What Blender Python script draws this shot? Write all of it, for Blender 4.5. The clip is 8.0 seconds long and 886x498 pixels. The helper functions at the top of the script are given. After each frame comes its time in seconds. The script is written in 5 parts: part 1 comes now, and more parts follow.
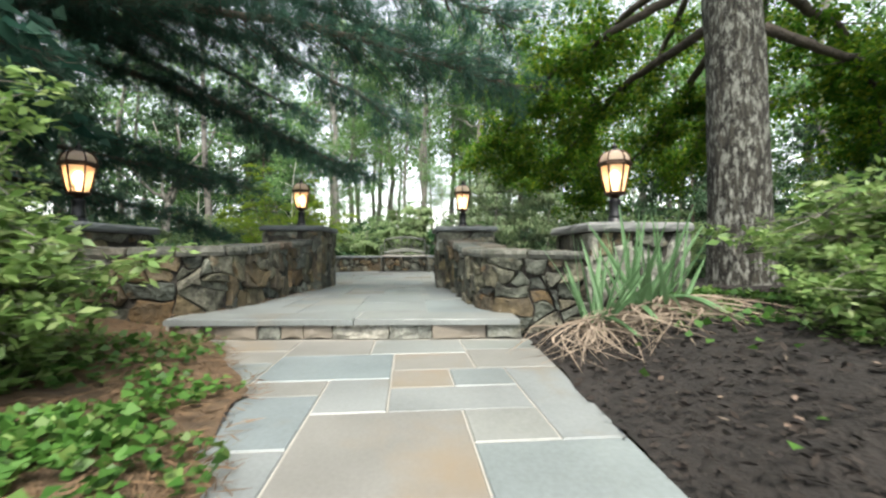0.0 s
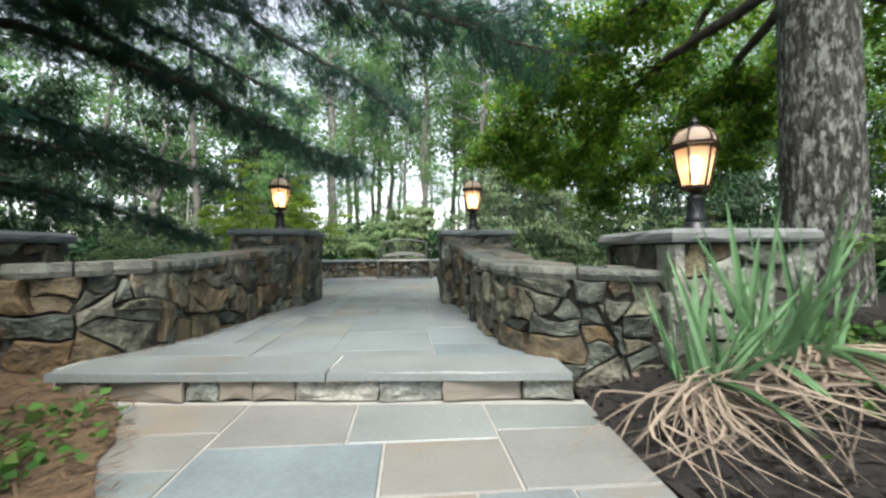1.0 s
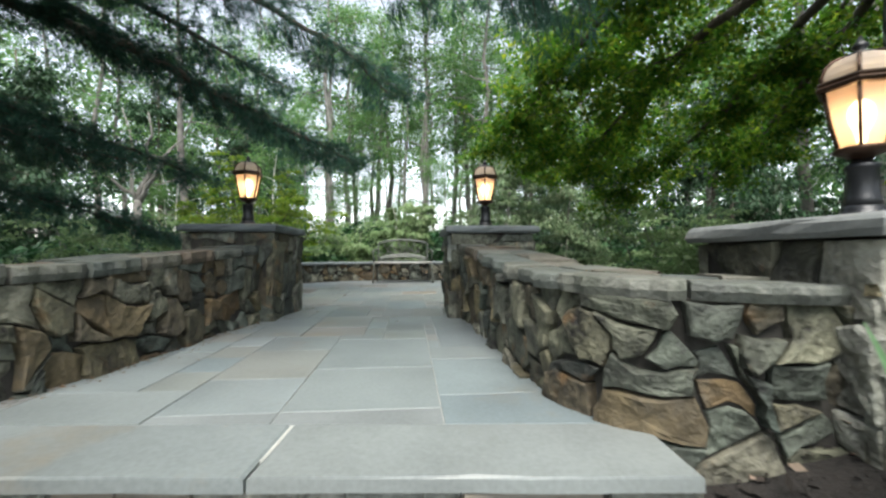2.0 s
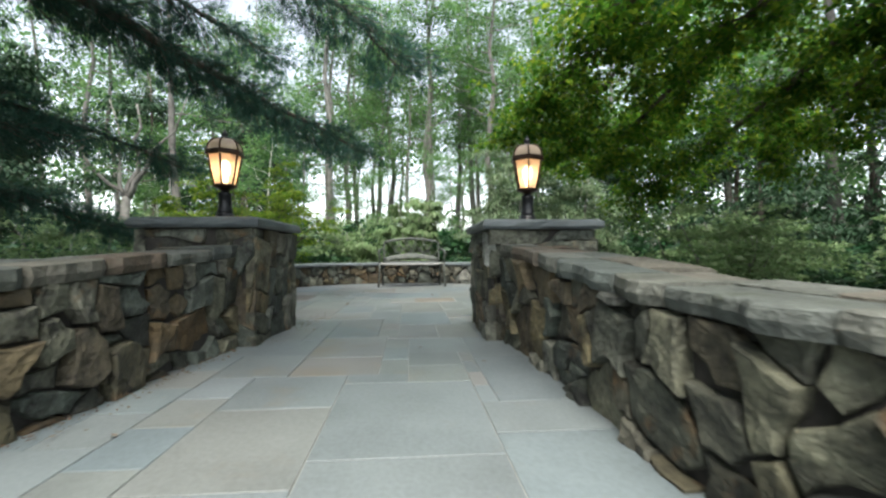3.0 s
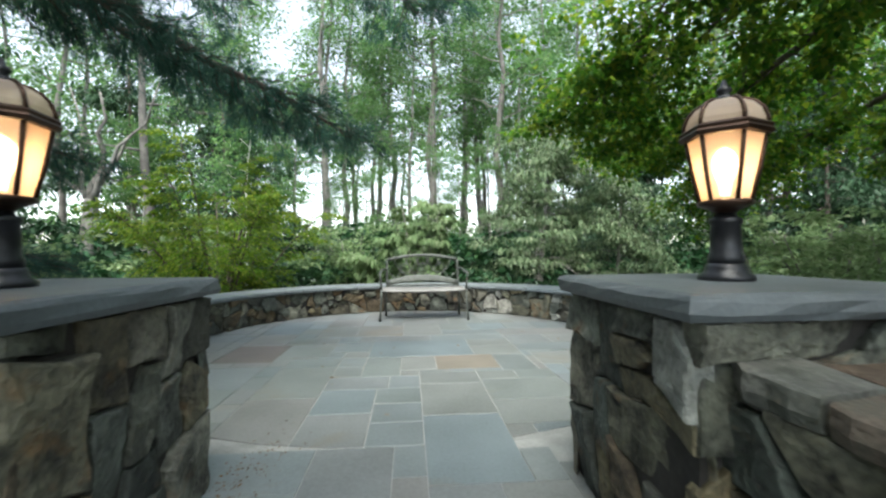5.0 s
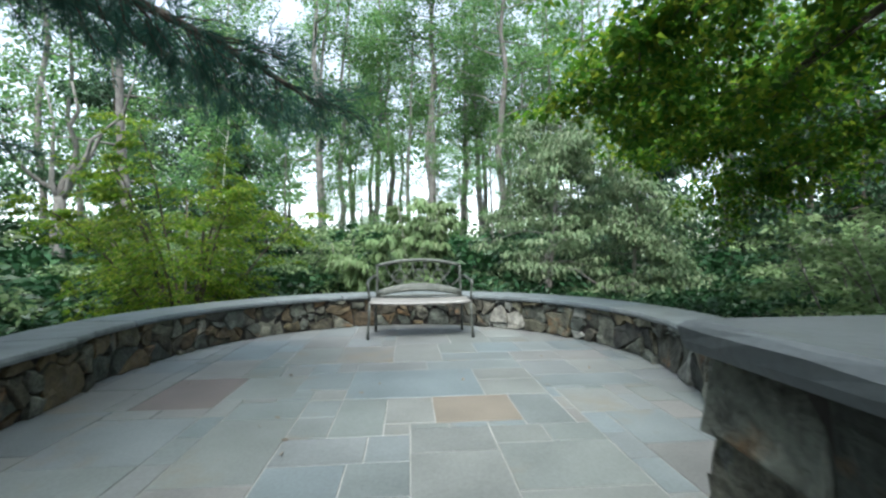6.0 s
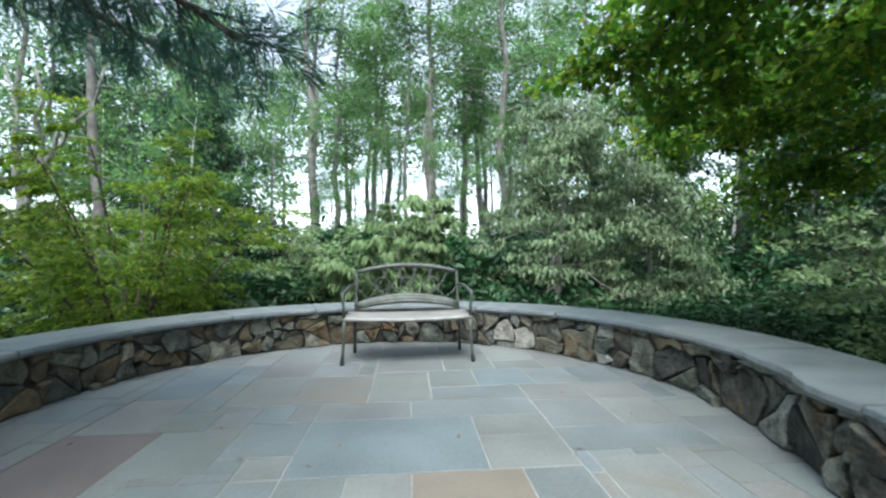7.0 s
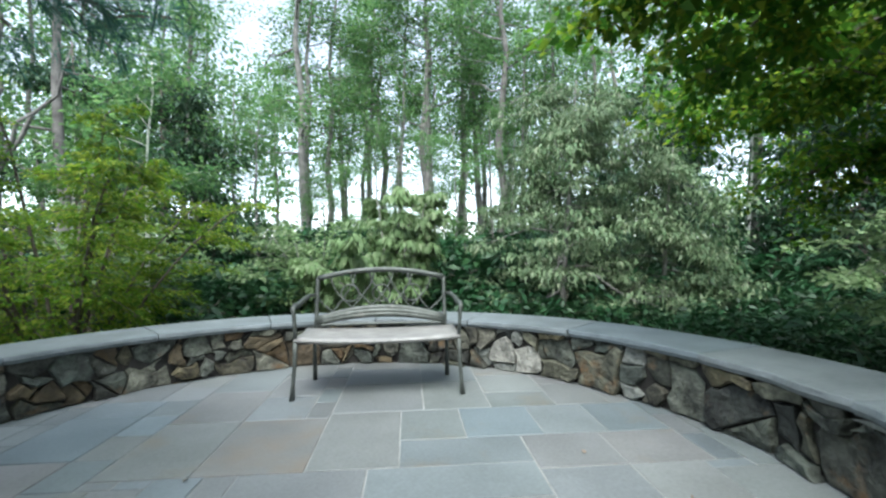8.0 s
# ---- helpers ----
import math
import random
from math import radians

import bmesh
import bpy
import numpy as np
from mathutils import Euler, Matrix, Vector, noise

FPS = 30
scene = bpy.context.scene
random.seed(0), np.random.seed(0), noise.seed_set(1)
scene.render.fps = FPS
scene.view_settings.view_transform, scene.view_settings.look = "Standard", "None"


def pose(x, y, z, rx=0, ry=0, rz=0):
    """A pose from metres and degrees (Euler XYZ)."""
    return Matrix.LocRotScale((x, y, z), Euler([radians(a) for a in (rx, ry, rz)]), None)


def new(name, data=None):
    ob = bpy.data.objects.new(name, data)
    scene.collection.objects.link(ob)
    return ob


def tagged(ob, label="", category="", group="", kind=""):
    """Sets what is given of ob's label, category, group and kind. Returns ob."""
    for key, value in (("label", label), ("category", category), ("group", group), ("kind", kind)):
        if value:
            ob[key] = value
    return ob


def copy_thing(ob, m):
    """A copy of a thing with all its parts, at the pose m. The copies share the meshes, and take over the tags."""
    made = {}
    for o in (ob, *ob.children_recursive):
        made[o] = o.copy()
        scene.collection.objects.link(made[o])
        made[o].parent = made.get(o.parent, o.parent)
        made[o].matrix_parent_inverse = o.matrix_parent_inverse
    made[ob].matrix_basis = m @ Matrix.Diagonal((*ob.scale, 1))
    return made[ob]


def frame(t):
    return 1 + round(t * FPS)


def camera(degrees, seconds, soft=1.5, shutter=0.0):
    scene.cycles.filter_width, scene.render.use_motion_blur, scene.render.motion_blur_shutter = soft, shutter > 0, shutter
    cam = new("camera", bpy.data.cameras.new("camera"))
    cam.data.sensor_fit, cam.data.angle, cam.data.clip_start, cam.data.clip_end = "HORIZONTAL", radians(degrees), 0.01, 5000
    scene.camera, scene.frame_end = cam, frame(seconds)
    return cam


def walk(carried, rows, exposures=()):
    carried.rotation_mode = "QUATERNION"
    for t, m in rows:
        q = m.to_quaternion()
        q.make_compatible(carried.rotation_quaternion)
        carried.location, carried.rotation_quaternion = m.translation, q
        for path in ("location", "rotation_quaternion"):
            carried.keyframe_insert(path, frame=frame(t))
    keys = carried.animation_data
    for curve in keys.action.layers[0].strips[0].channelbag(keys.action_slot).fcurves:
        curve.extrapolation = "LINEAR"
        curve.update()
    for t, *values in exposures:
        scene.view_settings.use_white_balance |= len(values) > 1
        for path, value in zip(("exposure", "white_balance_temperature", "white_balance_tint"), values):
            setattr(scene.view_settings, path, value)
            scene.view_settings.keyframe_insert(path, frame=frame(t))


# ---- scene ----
# ------------------------------------------------------------- camera and walk
cam = camera(92.0, 8.0, soft=2.4, shutter=0.3)
METRES, EYE, TILT, LEAN = 11.0, 0.48, 0.6, 0.3
AHEAD = 0.7121          # the walk's forward share for this lens
ROWS = [
    (0.0, 0.0, 0.0, 0.0, 0.0, 0.0, 0.0),
    (0.5, -0.0034, 0.0647, 0.0035, -0.0, -0.1, -0.09),
    (1.0, -0.0068, 0.1301, 0.0089, 0.04, -0.05, -0.03),
    (2.5, -0.0205, 0.3151, 0.0076, 0.06, 0.19, -0.14),
    (3.0, -0.0348, 0.3751, 0.0096, 0.08, 0.0, -0.04),
    (3.5, -0.0456, 0.4391, 0.0175, 0.14, -0.08, 0.02),
    (4.0, -0.0554, 0.5004, 0.0270, 0.14, -0.07, -0.02),
    (4.5, -0.0613, 0.5624, 0.0350, 0.13, -0.28, 0.17),
    (6.0, -0.0641, 0.7504, 0.0420, 0.03, -0.07, 0.13),
    (6.5, -0.0635, 0.8125, 0.0429, 0.01, 0.05, 0.28),
    (7.0, -0.0578, 0.8747, 0.0435, 0.01, 0.09, 0.24),
    (7.5, -0.0519, 0.9363, 0.0438, 0.01, 0.13, 0.31),
    (8.0, -0.0447, 0.992, 0.0439, -0.0, 0.06, 0.3),
]
walk(cam, [(t, pose(0, 0, EYE, TILT, LEAN, 0) @ pose(METRES * x, METRES * AHEAD * y, METRES * z, 90 + pitch, roll, yaw))
           for t, x, y, z, yaw, pitch, roll in ROWS],
     exposures=[(0.0, 2.2, 7150, 8), (1.0, 2.05, 6750, 8), (2.5, 1.95, 6700, 6), (3.5, 2.0, 6700, 6), (4.5, 2.13, 6650, 5), (6.0, 2.1, 6200, 5), (8.0, 2.1, 6050, 5)])

# ------------------------------------------------------------- sky and sun
SUN_EL, SUN_AZ = radians(60), radians(183)
world = bpy.data.worlds.new("sky")
world.use_nodes = True
scene.world = world
wn = world.node_tree.nodes
sky = wn.new("ShaderNodeTexSky")
sky.sky_type, sky.sun_disc = "NISHITA", False
sky.sun_elevation, sky.sun_rotation = SUN_EL, SUN_AZ
sky.air_density, sky.dust_density, sky.ozone_density = 1.0, 1.0, 1.0
# thin cloud takes most of the blue out of the sky
cloud = wn.new("ShaderNodeHueSaturation")
cloud.inputs["Saturation"].default_value = 0.45
wn["Background"].inputs["Strength"].default_value = 0.12
world.node_tree.links.new(sky.outputs["Color"], cloud.inputs["Color"])
world.node_tree.links.new(cloud.outputs["Color"], wn["Background"].inputs["Color"])
sun = new("sun", bpy.data.lights.new("sun", "SUN"))
sun.data.energy, sun.data.angle, sun.data.color = 2.0, radians(35), (1.0, 0.97, 0.92)
sun_way = Vector((math.sin(SUN_AZ) * math.cos(SUN_EL), math.cos(SUN_AZ) * math.cos(SUN_EL), math.sin(SUN_EL)))
sun.rotation_euler = sun_way.to_track_quat("Z", "Y").to_euler()
sun.location = sun_way * 60


# ------------------------------------------------------------- materials
def material(name, colours, rough=0.8, scale=6.0, fine=60.0, bump=0.3, metal=0.0, rand="object", spread=0.25, depth=0.01, stain=None, trans=0.0, chips=0.0, dirt=None):
    """colours: the ramp from which each piece takes its own; scale and fine: the two sizes of its grain, per metre."""
    m = bpy.data.materials.new(name)
    m.use_nodes = True
    t = m.node_tree
    n, link = t.nodes, t.links.new
    b = n["Principled BSDF"]
    b.inputs["Roughness"].default_value, b.inputs["Metallic"].default_value = rough, metal
    pos = n.new("ShaderNodeTexCoord").outputs["Object"]
    if rand == "object":
        r = n.new("ShaderNodeObjectInfo").outputs["Random"]
    else:
        r = n.new("ShaderNodeNewGeometry").outputs["Random Per Island"]
    ramp = n.new("ShaderNodeValToRGB")
    el = ramp.color_ramp.elements
    while len(el) < len(colours):
        el.new(0.5)
    for i, c in enumerate(colours):
        el[i].position = i / max(1, len(colours) - 1)
        el[i].color = (*c, 1)
    link(r, ramp.inputs["Fac"])
    big, small = n.new("ShaderNodeTexNoise"), n.new("ShaderNodeTexNoise")
    geo = n.new("ShaderNodeNewGeometry").outputs["Position"]
    if rand == "object":
        # each piece is cut from its own place in the rock
        shift = n.new("ShaderNodeVectorMath")
        shift.operation = "MULTIPLY_ADD"
        link(r, shift.inputs[0])
        shift.inputs[1].default_value = (37.0, 23.0, 51.0)
        link(geo, shift.inputs[2])
        geo = shift.outputs[0]
    for tex, s in ((big, scale), (small, fine)):
        link(geo, tex.inputs["Vector"])
        tex.inputs["Scale"].default_value, tex.inputs["Detail"].default_value = s, 5
    total = n.new("ShaderNodeMath")
    total.operation = "MULTIPLY_ADD"
    link(big.outputs["Fac"], total.inputs[0])
    total.inputs[1].default_value = 1.3
    half = n.new("ShaderNodeMath")
    half.operation = "MULTIPLY"
    link(small.outputs["Fac"], half.inputs[0])
    half.inputs[1].default_value = 0.7
    link(half.outputs[0], total.inputs[2])
    bright = n.new("ShaderNodeMapRange")
    link(total.outputs[0], bright.inputs["Value"])
    for k, v in (("From Min", 0.6), ("From Max", 1.4), ("To Min", 1 - spread * 1.6), ("To Max", 1 + spread * 1.6)):
        bright.inputs[k].default_value = v
    mul = n.new("ShaderNodeMix")
    mul.data_type, mul.blend_type = "RGBA", "MULTIPLY"
    mul.inputs["Factor"].default_value = 1
    link(ramp.outputs["Color"], mul.inputs["A"])
    link(bright.outputs["Result"], mul.inputs["B"])
    col = mul.outputs["Result"]
    if stain:
        colour, size, low, high = stain
        tex = n.new("ShaderNodeTexNoise")
        link(geo, tex.inputs["Vector"])
        tex.inputs["Scale"].default_value, tex.inputs["Detail"].default_value, tex.inputs["Roughness"].default_value = size, 6, 0.65
        mask = n.new("ShaderNodeMapRange")
        link(tex.outputs["Fac"], mask.inputs["Value"])
        mask.inputs["From Min"].default_value, mask.inputs["From Max"].default_value = low, high
        mix = n.new("ShaderNodeMix")
        mix.data_type = "RGBA"
        link(mask.outputs["Result"], mix.inputs["Factor"])
        link(col, mix.inputs["A"])
        mix.inputs["B"].default_value = (*colour, 1)
        col = mix.outputs["Result"]
    if dirt:
        colour, size, low, high = dirt
        tex, mask, mix = n.new("ShaderNodeTexNoise"), n.new("ShaderNodeMapRange"), n.new("ShaderNodeMix")
        link(geo, tex.inputs["Vector"])
        tex.inputs["Scale"].default_value, tex.inputs["Detail"].default_value, tex.inputs["Roughness"].default_value = size, 8, 0.7
        tex.noise_dimensions = "4D"
        tex.inputs["W"].default_value = 3.7
        link(tex.outputs["Fac"], mask.inputs["Value"])
        mask.inputs["From Min"].default_value, mask.inputs["From Max"].default_value = low, high
        mix.data_type = "RGBA"
        link(mask.outputs["Result"], mix.inputs["Factor"])
        link(col, mix.inputs["A"])
        mix.inputs["B"].default_value = (*colour, 1)
        col = mix.outputs["Result"]
    link(col, b.inputs["Base Color"])
    height = total.outputs[0]
    if chips:
        warp, vor, mad = n.new("ShaderNodeVectorMath"), n.new("ShaderNodeTexVoronoi"), n.new("ShaderNodeMath")
        warp.operation = "MULTIPLY_ADD"
        link(big.outputs["Color"], warp.inputs[0])
        warp.inputs[1].default_value = (.15, .15, .15)
        link(geo, warp.inputs[2])
        link(warp.outputs[0], vor.inputs["Vector"])
        vor.inputs["Scale"].default_value = 11
        mad.operation = "MULTIPLY_ADD"
        link(vor.outputs["Distance"], mad.inputs[0])
        mad.inputs[1].default_value = chips
        link(total.outputs[0], mad.inputs[2])
        height = mad.outputs[0]
    if bump:
        bp = n.new("ShaderNodeBump")
        bp.inputs["Strength"].default_value, bp.inputs["Distance"].default_value = bump, depth
        link(height, bp.inputs["Height"])
        link(bp.outputs["Normal"], b.inputs["Normal"])
    if trans:
        tr = n.new("ShaderNodeBsdfTranslucent")
        link(col, tr.inputs["Color"])
        mixs = n.new("ShaderNodeMixShader")
        mixs.inputs["Fac"].default_value = trans
        link(b.outputs["BSDF"], mixs.inputs[1])
        link(tr.outputs["BSDF"], mixs.inputs[2])
        link(mixs.outputs["Shader"], n["Material Output"].inputs["Surface"])
    return m


def leafy(name, colours, trans=0.35, rough=0.55, gloss=0.35):
    m = material(name, colours, rough=rough, scale=0.6, fine=9, bump=0, rand="island", spread=0.30, trans=trans)
    m.node_tree.nodes["Principled BSDF"].inputs["Specular IOR Level"].default_value = gloss
    return m


BLUESTONE = material("bluestone", [(.138, .160, .168), (.150, .168, .170), (.160, .166, .160), (.144, .161, .157), (.134, .163, .176), (.166, .164, .159), (.144, .165, .174)],
                     rough=0.44, scale=1.7, fine=60, bump=0.2, spread=0.20, depth=0.004, stain=((.16, .13, .09), 1.3, .58, .80))
WARM_FLAG = material("warm_bluestone", [(.147, .151, .145), (.150, .148, .138), (.142, .148, .147)], rough=0.6, scale=2.5, fine=70, bump=0.15, spread=0.14, depth=0.004, stain=((.17, .135, .095), 1.1, .52, .75))
TAN_FLAG = material("tan_bluestone", [(.172, .150, .122), (.160, .142, .119)], rough=0.6, scale=3, fine=70, bump=0.15, spread=0.12, depth=0.004)
DARK_FLAG = material("plum_bluestone", [(.125, .106, .099), (.112, .096, .092)], rough=0.6, scale=3, fine=70, bump=0.15, spread=0.12, depth=0.004)
JOINTING = material("grey_jointing", [(.27, .275, .26), (.27, .275, .26)], rough=0.95, scale=5, fine=90, bump=0.3, spread=0.2)
MORTAR = material("pale_mortar", [(.25, .245, .225), (.25, .245, .225)], rough=0.95, scale=5, fine=90, bump=0.3, spread=0.16)
FIELDSTONE = material("fieldstone", [(.042, .048, .039), (.100, .098, .067), (.025, .030, .025), (.065, .075, .062), (.097, .080, .042), (.033, .043, .036), (.109, .115, .095), (.059, .043, .024), (.047, .058, .048), (.135, .132, .100), (.022, .025, .022), (.073, .062, .034)],
                      rough=0.78, scale=9, fine=46, bump=1.0, spread=0.70, depth=0.018, stain=((.150, .080, .028), 3.4, .58, .74), chips=0.9, dirt=((.012, .013, .010), 6.5, .54, .72))
PALESTONE = material("pale_granite", [(.18, .185, .165), (.13, .14, .125), (.21, .205, .18)], rough=0.8, scale=11, fine=46, bump=0.9, spread=0.5, depth=0.02, stain=((.10, .10, .08), 5, .55, .75), chips=1.0)
RUSTSTONE = material("rust_stone", [(.10, .062, .028), (.075, .058, .032), (.098, .076, .042)], rough=0.85, scale=7, fine=40, bump=0.8, spread=0.45, depth=0.02, stain=((.06, .05, .035), 6, .5, .7), chips=1.2)
# near-black: the shadow deep in the joints is put into this mortar's colour
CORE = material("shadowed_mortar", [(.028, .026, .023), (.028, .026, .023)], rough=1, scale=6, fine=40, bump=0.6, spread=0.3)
COPING = material("coping_stone", [(.082, .092, .082), (.116, .116, .100), (.058, .068, .063), (.098, .098, .082), (.091, .066, .046), (.126, .128, .112)], rough=0.72, scale=10, fine=60, bump=0.9, spread=0.42, depth=0.013, stain=((.040, .045, .034), 5, .50, .68), chips=0.5, dirt=((.20, .195, .17), 4.5, .60, .76))
# lighter than the cap stone: the sky's reflection on top is put into the colour
TERRACE_COPING = material("terrace_coping", [(.124, .146, .155), (.143, .158, .161), (.112, .136, .149)], rough=0.5, scale=4, fine=55, bump=0.35, spread=0.2, depth=0.008, stain=((.09, .11, .11), 3, .60, .82))
# dark bluestone, taken darker still with the caps' shade in the colour
CAPSTONE = material("bluestone_cap", [(.064, .078, .085), (.081, .093, .098)], rough=0.55, scale=4, fine=55, bump=0.35, spread=0.2, depth=0.008, stain=((.06, .07, .06), 5, .58, .8))
# the same dark bluestone, with front light put into its colour
LIT_CAP = material("lit_cap", [(.137, .144, .144), (.122, .130, .130)], rough=0.7, scale=4, fine=55, bump=0.35, spread=0.2, depth=0.008)
BLACK_METAL = material("black_metal", [(.012, .013, .016), (.014, .015, .018)], rough=0.38, scale=8, fine=120, bump=0.08, spread=0.3, metal=0.3)
BRONZE = material("bronze_metal", [(.05, .028, .018), (.045, .025, .016)], rough=0.4, scale=8, fine=120, bump=0.08, spread=0.3, metal=0.7)
BENCH_METAL = material("weathered_bench_metal", [(.066, .074, .066), (.072, .080, .071)], rough=0.5, scale=14, fine=120, bump=0.2, spread=0.3, metal=0.35, stain=((.17, .17, .15), 9, .58, .80))
SEAT_METAL = material("pale_seat_metal", [(.235, .228, .215), (.235, .228, .215)], rough=0.5, scale=10, fine=120, bump=0.15, spread=0.2, metal=0.15)
def plated_bark(name, dark, mid, pale):
    m = bpy.data.materials.new(name)
    m.use_nodes = True
    n, link = m.node_tree.nodes, m.node_tree.links.new
    b = n["Principled BSDF"]
    b.inputs["Roughness"].default_value = 0.95
    mp = n.new("ShaderNodeMapping")
    mp.inputs["Scale"].default_value = (1, 1, 0.36)
    link(n.new("ShaderNodeNewGeometry").outputs["Position"], mp.inputs["Vector"])
    plates, grain, lichen = n.new("ShaderNodeTexVoronoi"), n.new("ShaderNodeTexNoise"), n.new("ShaderNodeTexNoise")
    plates.feature = "DISTANCE_TO_EDGE"
    warp = n.new("ShaderNodeTexNoise")
    warp.inputs["Scale"].default_value = 9
    link(mp.outputs["Vector"], warp.inputs["Vector"])
    add = n.new("ShaderNodeVectorMath")
    add.operation = "MULTIPLY_ADD"
    link(warp.outputs["Color"], add.inputs[0])
    add.inputs[1].default_value = (.12, .12, .12)
    link(mp.outputs["Vector"], add.inputs[2])
    link(add.outputs[0], plates.inputs["Vector"])
    plates.inputs["Scale"].default_value = 13
    link(mp.outputs["Vector"], grain.inputs["Vector"])
    grain.inputs["Scale"].default_value, grain.inputs["Detail"].default_value = 45, 6
    lichen.inputs["Scale"].default_value, lichen.inputs["Detail"].default_value, lichen.inputs["Roughness"].default_value = 17, 7, 0.75
    link(mp.outputs["Vector"], lichen.inputs["Vector"])
    r1, r2 = n.new("ShaderNodeValToRGB"), n.new("ShaderNodeValToRGB")
    r1.color_ramp.elements[0].position, r1.color_ramp.elements[1].position = 0.02, 0.16
    r1.color_ramp.elements[0].color, r1.color_ramp.elements[1].color = (*dark, 1), (*mid, 1)
    link(plates.outputs["Distance"], r1.inputs["Fac"])
    r2.color_ramp.elements[0].position, r2.color_ramp.elements[1].position = 0.49, 0.60
    link(lichen.outputs["Fac"], r2.inputs["Fac"])
    mix, mul = n.new("ShaderNodeMix"), n.new("ShaderNodeMix")
    mix.data_type = mul.data_type = "RGBA"
    mul.blend_type = "MULTIPLY"
    link(r2.outputs["Color"], mix.inputs["Factor"])
    link(r1.outputs["Color"], mix.inputs["A"])
    mix.inputs["B"].default_value = (*pale, 1)
    mul.inputs["Factor"].default_value = 0.55
    link(mix.outputs["Result"], mul.inputs["A"])
    r3 = n.new("ShaderNodeValToRGB")
    r3.color_ramp.elements[0].position, r3.color_ramp.elements[1].position = 0.3, 0.65
    link(grain.outputs["Fac"], r3.inputs["Fac"])
    link(r3.outputs["Color"], mul.inputs["B"])
    link(mul.outputs["Result"], b.inputs["Base Color"])
    bp = n.new("ShaderNodeBump")
    bp.inputs["Strength"].default_value, bp.inputs["Distance"].default_value = 1.0, 0.05
    link(r1.outputs["Color"], bp.inputs["Height"])
    link(bp.outputs["Normal"], b.inputs["Normal"])
    return m


BARK_PALE = plated_bark("lichened_bark", (.008, .007, .006), (.042, .040, .032), (.25, .26, .235))
BARK_DARK = material("dark_bark", [(.07, .058, .048), (.09, .075, .06)], rough=0.95, scale=5, fine=30, bump=0.8, spread=0.4, depth=0.03)
BARK_GREY = material("grey_bark", [(.136, .132, .120), (.184, .176, .160), (.104, .096, .088)], rough=0.95, scale=3, fine=22, bump=0.6, spread=0.35, depth=0.03)
BIRCH = material("birch_bark", [(.60, .60, .55), (.55, .55, .50)], rough=0.8, scale=6, fine=30, bump=0.3, spread=0.35)
MULCH = material("dark_mulch", [(.010, .008, .007), (.010, .008, .007)], rough=0.95, scale=9, fine=60, bump=1.0, spread=0.5, depth=0.04)
STRAW_BED = material("pine_needle_litter", [(.102, .066, .038), (.102, .066, .038)], rough=0.95, scale=6, fine=80, bump=1.0, spread=0.4, depth=0.03, stain=((.07, .05, .03), 4, .55, .75))
EARTH = material("forest_floor", [(.055, .055, .03), (.055, .055, .03)], rough=1, scale=1.2, fine=14, bump=0.8, spread=0.5, depth=0.08, stain=((.05, .08, .025), .5, .48, .66))
CHIPS = material("bark_chips", [(.006, .004, .004), (.011, .008, .006), (.021, .015, .012)], rough=0.95, rand="island", bump=0, spread=0.3)
LITTER = material("fallen_needles", [(.112, .066, .035), (.147, .091, .049), (.070, .043, .025)], rough=0.9, rand="island", bump=0, spread=0.2)
L_MAPLE = leafy("maple_leaf", [(.030, .095, .012), (.05, .14, .016), (.09, .20, .018), (.04, .12, .015), (.19, .25, .022), (.075, .185, .02), (.23, .29, .028)], trans=0.7)
L_JAP = leafy("yellow_green_leaf", [(.08, .18, .016), (.13, .235, .02), (.06, .14, .012), (.21, .29, .03), (.25, .31, .04)], trans=0.65)
L_PINE = leafy("pine_needle", [(.022, .070, .052), (.038, .100, .076), (.060, .135, .096), (.016, .055, .042)], trans=0.55)
L_AZALEA = leafy("azalea_leaf", [(.11, .20, .055), (.16, .25, .08), (.075, .155, .04), (.23, .30, .12)], trans=0.35, rough=0.45)
# dark green by nature, deepened further for the shade between the shrubs
L_RHODO = leafy("rhododendron_leaf", [(.012, .050, .018), (.021, .068, .024), (.009, .035, .013), (.034, .086, .030)], trans=0.25, rough=0.45)
L_IVY = leafy("ivy_leaf", [(.04, .12, .022), (.065, .16, .03), (.028, .085, .018), (.13, .21, .055)], trans=0.3, rough=0.45)
L_DOGWOOD = leafy("pale_dogwood_leaf", [(.15, .24, .10), (.21, .30, .14), (.11, .19, .07), (.28, .35, .19)], trans=0.5)
# paled and made more translucent in place of haze and sky glow
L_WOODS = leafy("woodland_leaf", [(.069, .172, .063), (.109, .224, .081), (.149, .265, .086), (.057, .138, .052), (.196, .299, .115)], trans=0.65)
# hemlock twice: first with light in its green, then with the woods' shade
L_HEMLOCK_LIT = leafy("lit_hemlock_spray", [(.11, .175, .085), (.16, .22, .115), (.075, .135, .06), (.24, .28, .17)], trans=0.35)
L_HEMLOCK_SHADED = leafy("shaded_hemlock_spray", [(.022, .060, .028), (.036, .080, .038), (.016, .044, .022), (.056, .104, .052)], trans=0.3)
L_IRIS = leafy("iris_blade", [(.06, .15, .06), (.09, .20, .085), (.13, .24, .12), (.05, .13, .055)], trans=0.25, rough=0.4, gloss=0.4)
L_DRY = material("dry_blade", [(.165, .128, .098), (.120, .083, .064), (.225, .184, .143), (.090, .060, .049)], rough=0.9, rand="island", bump=0, spread=0.25, scale=8)


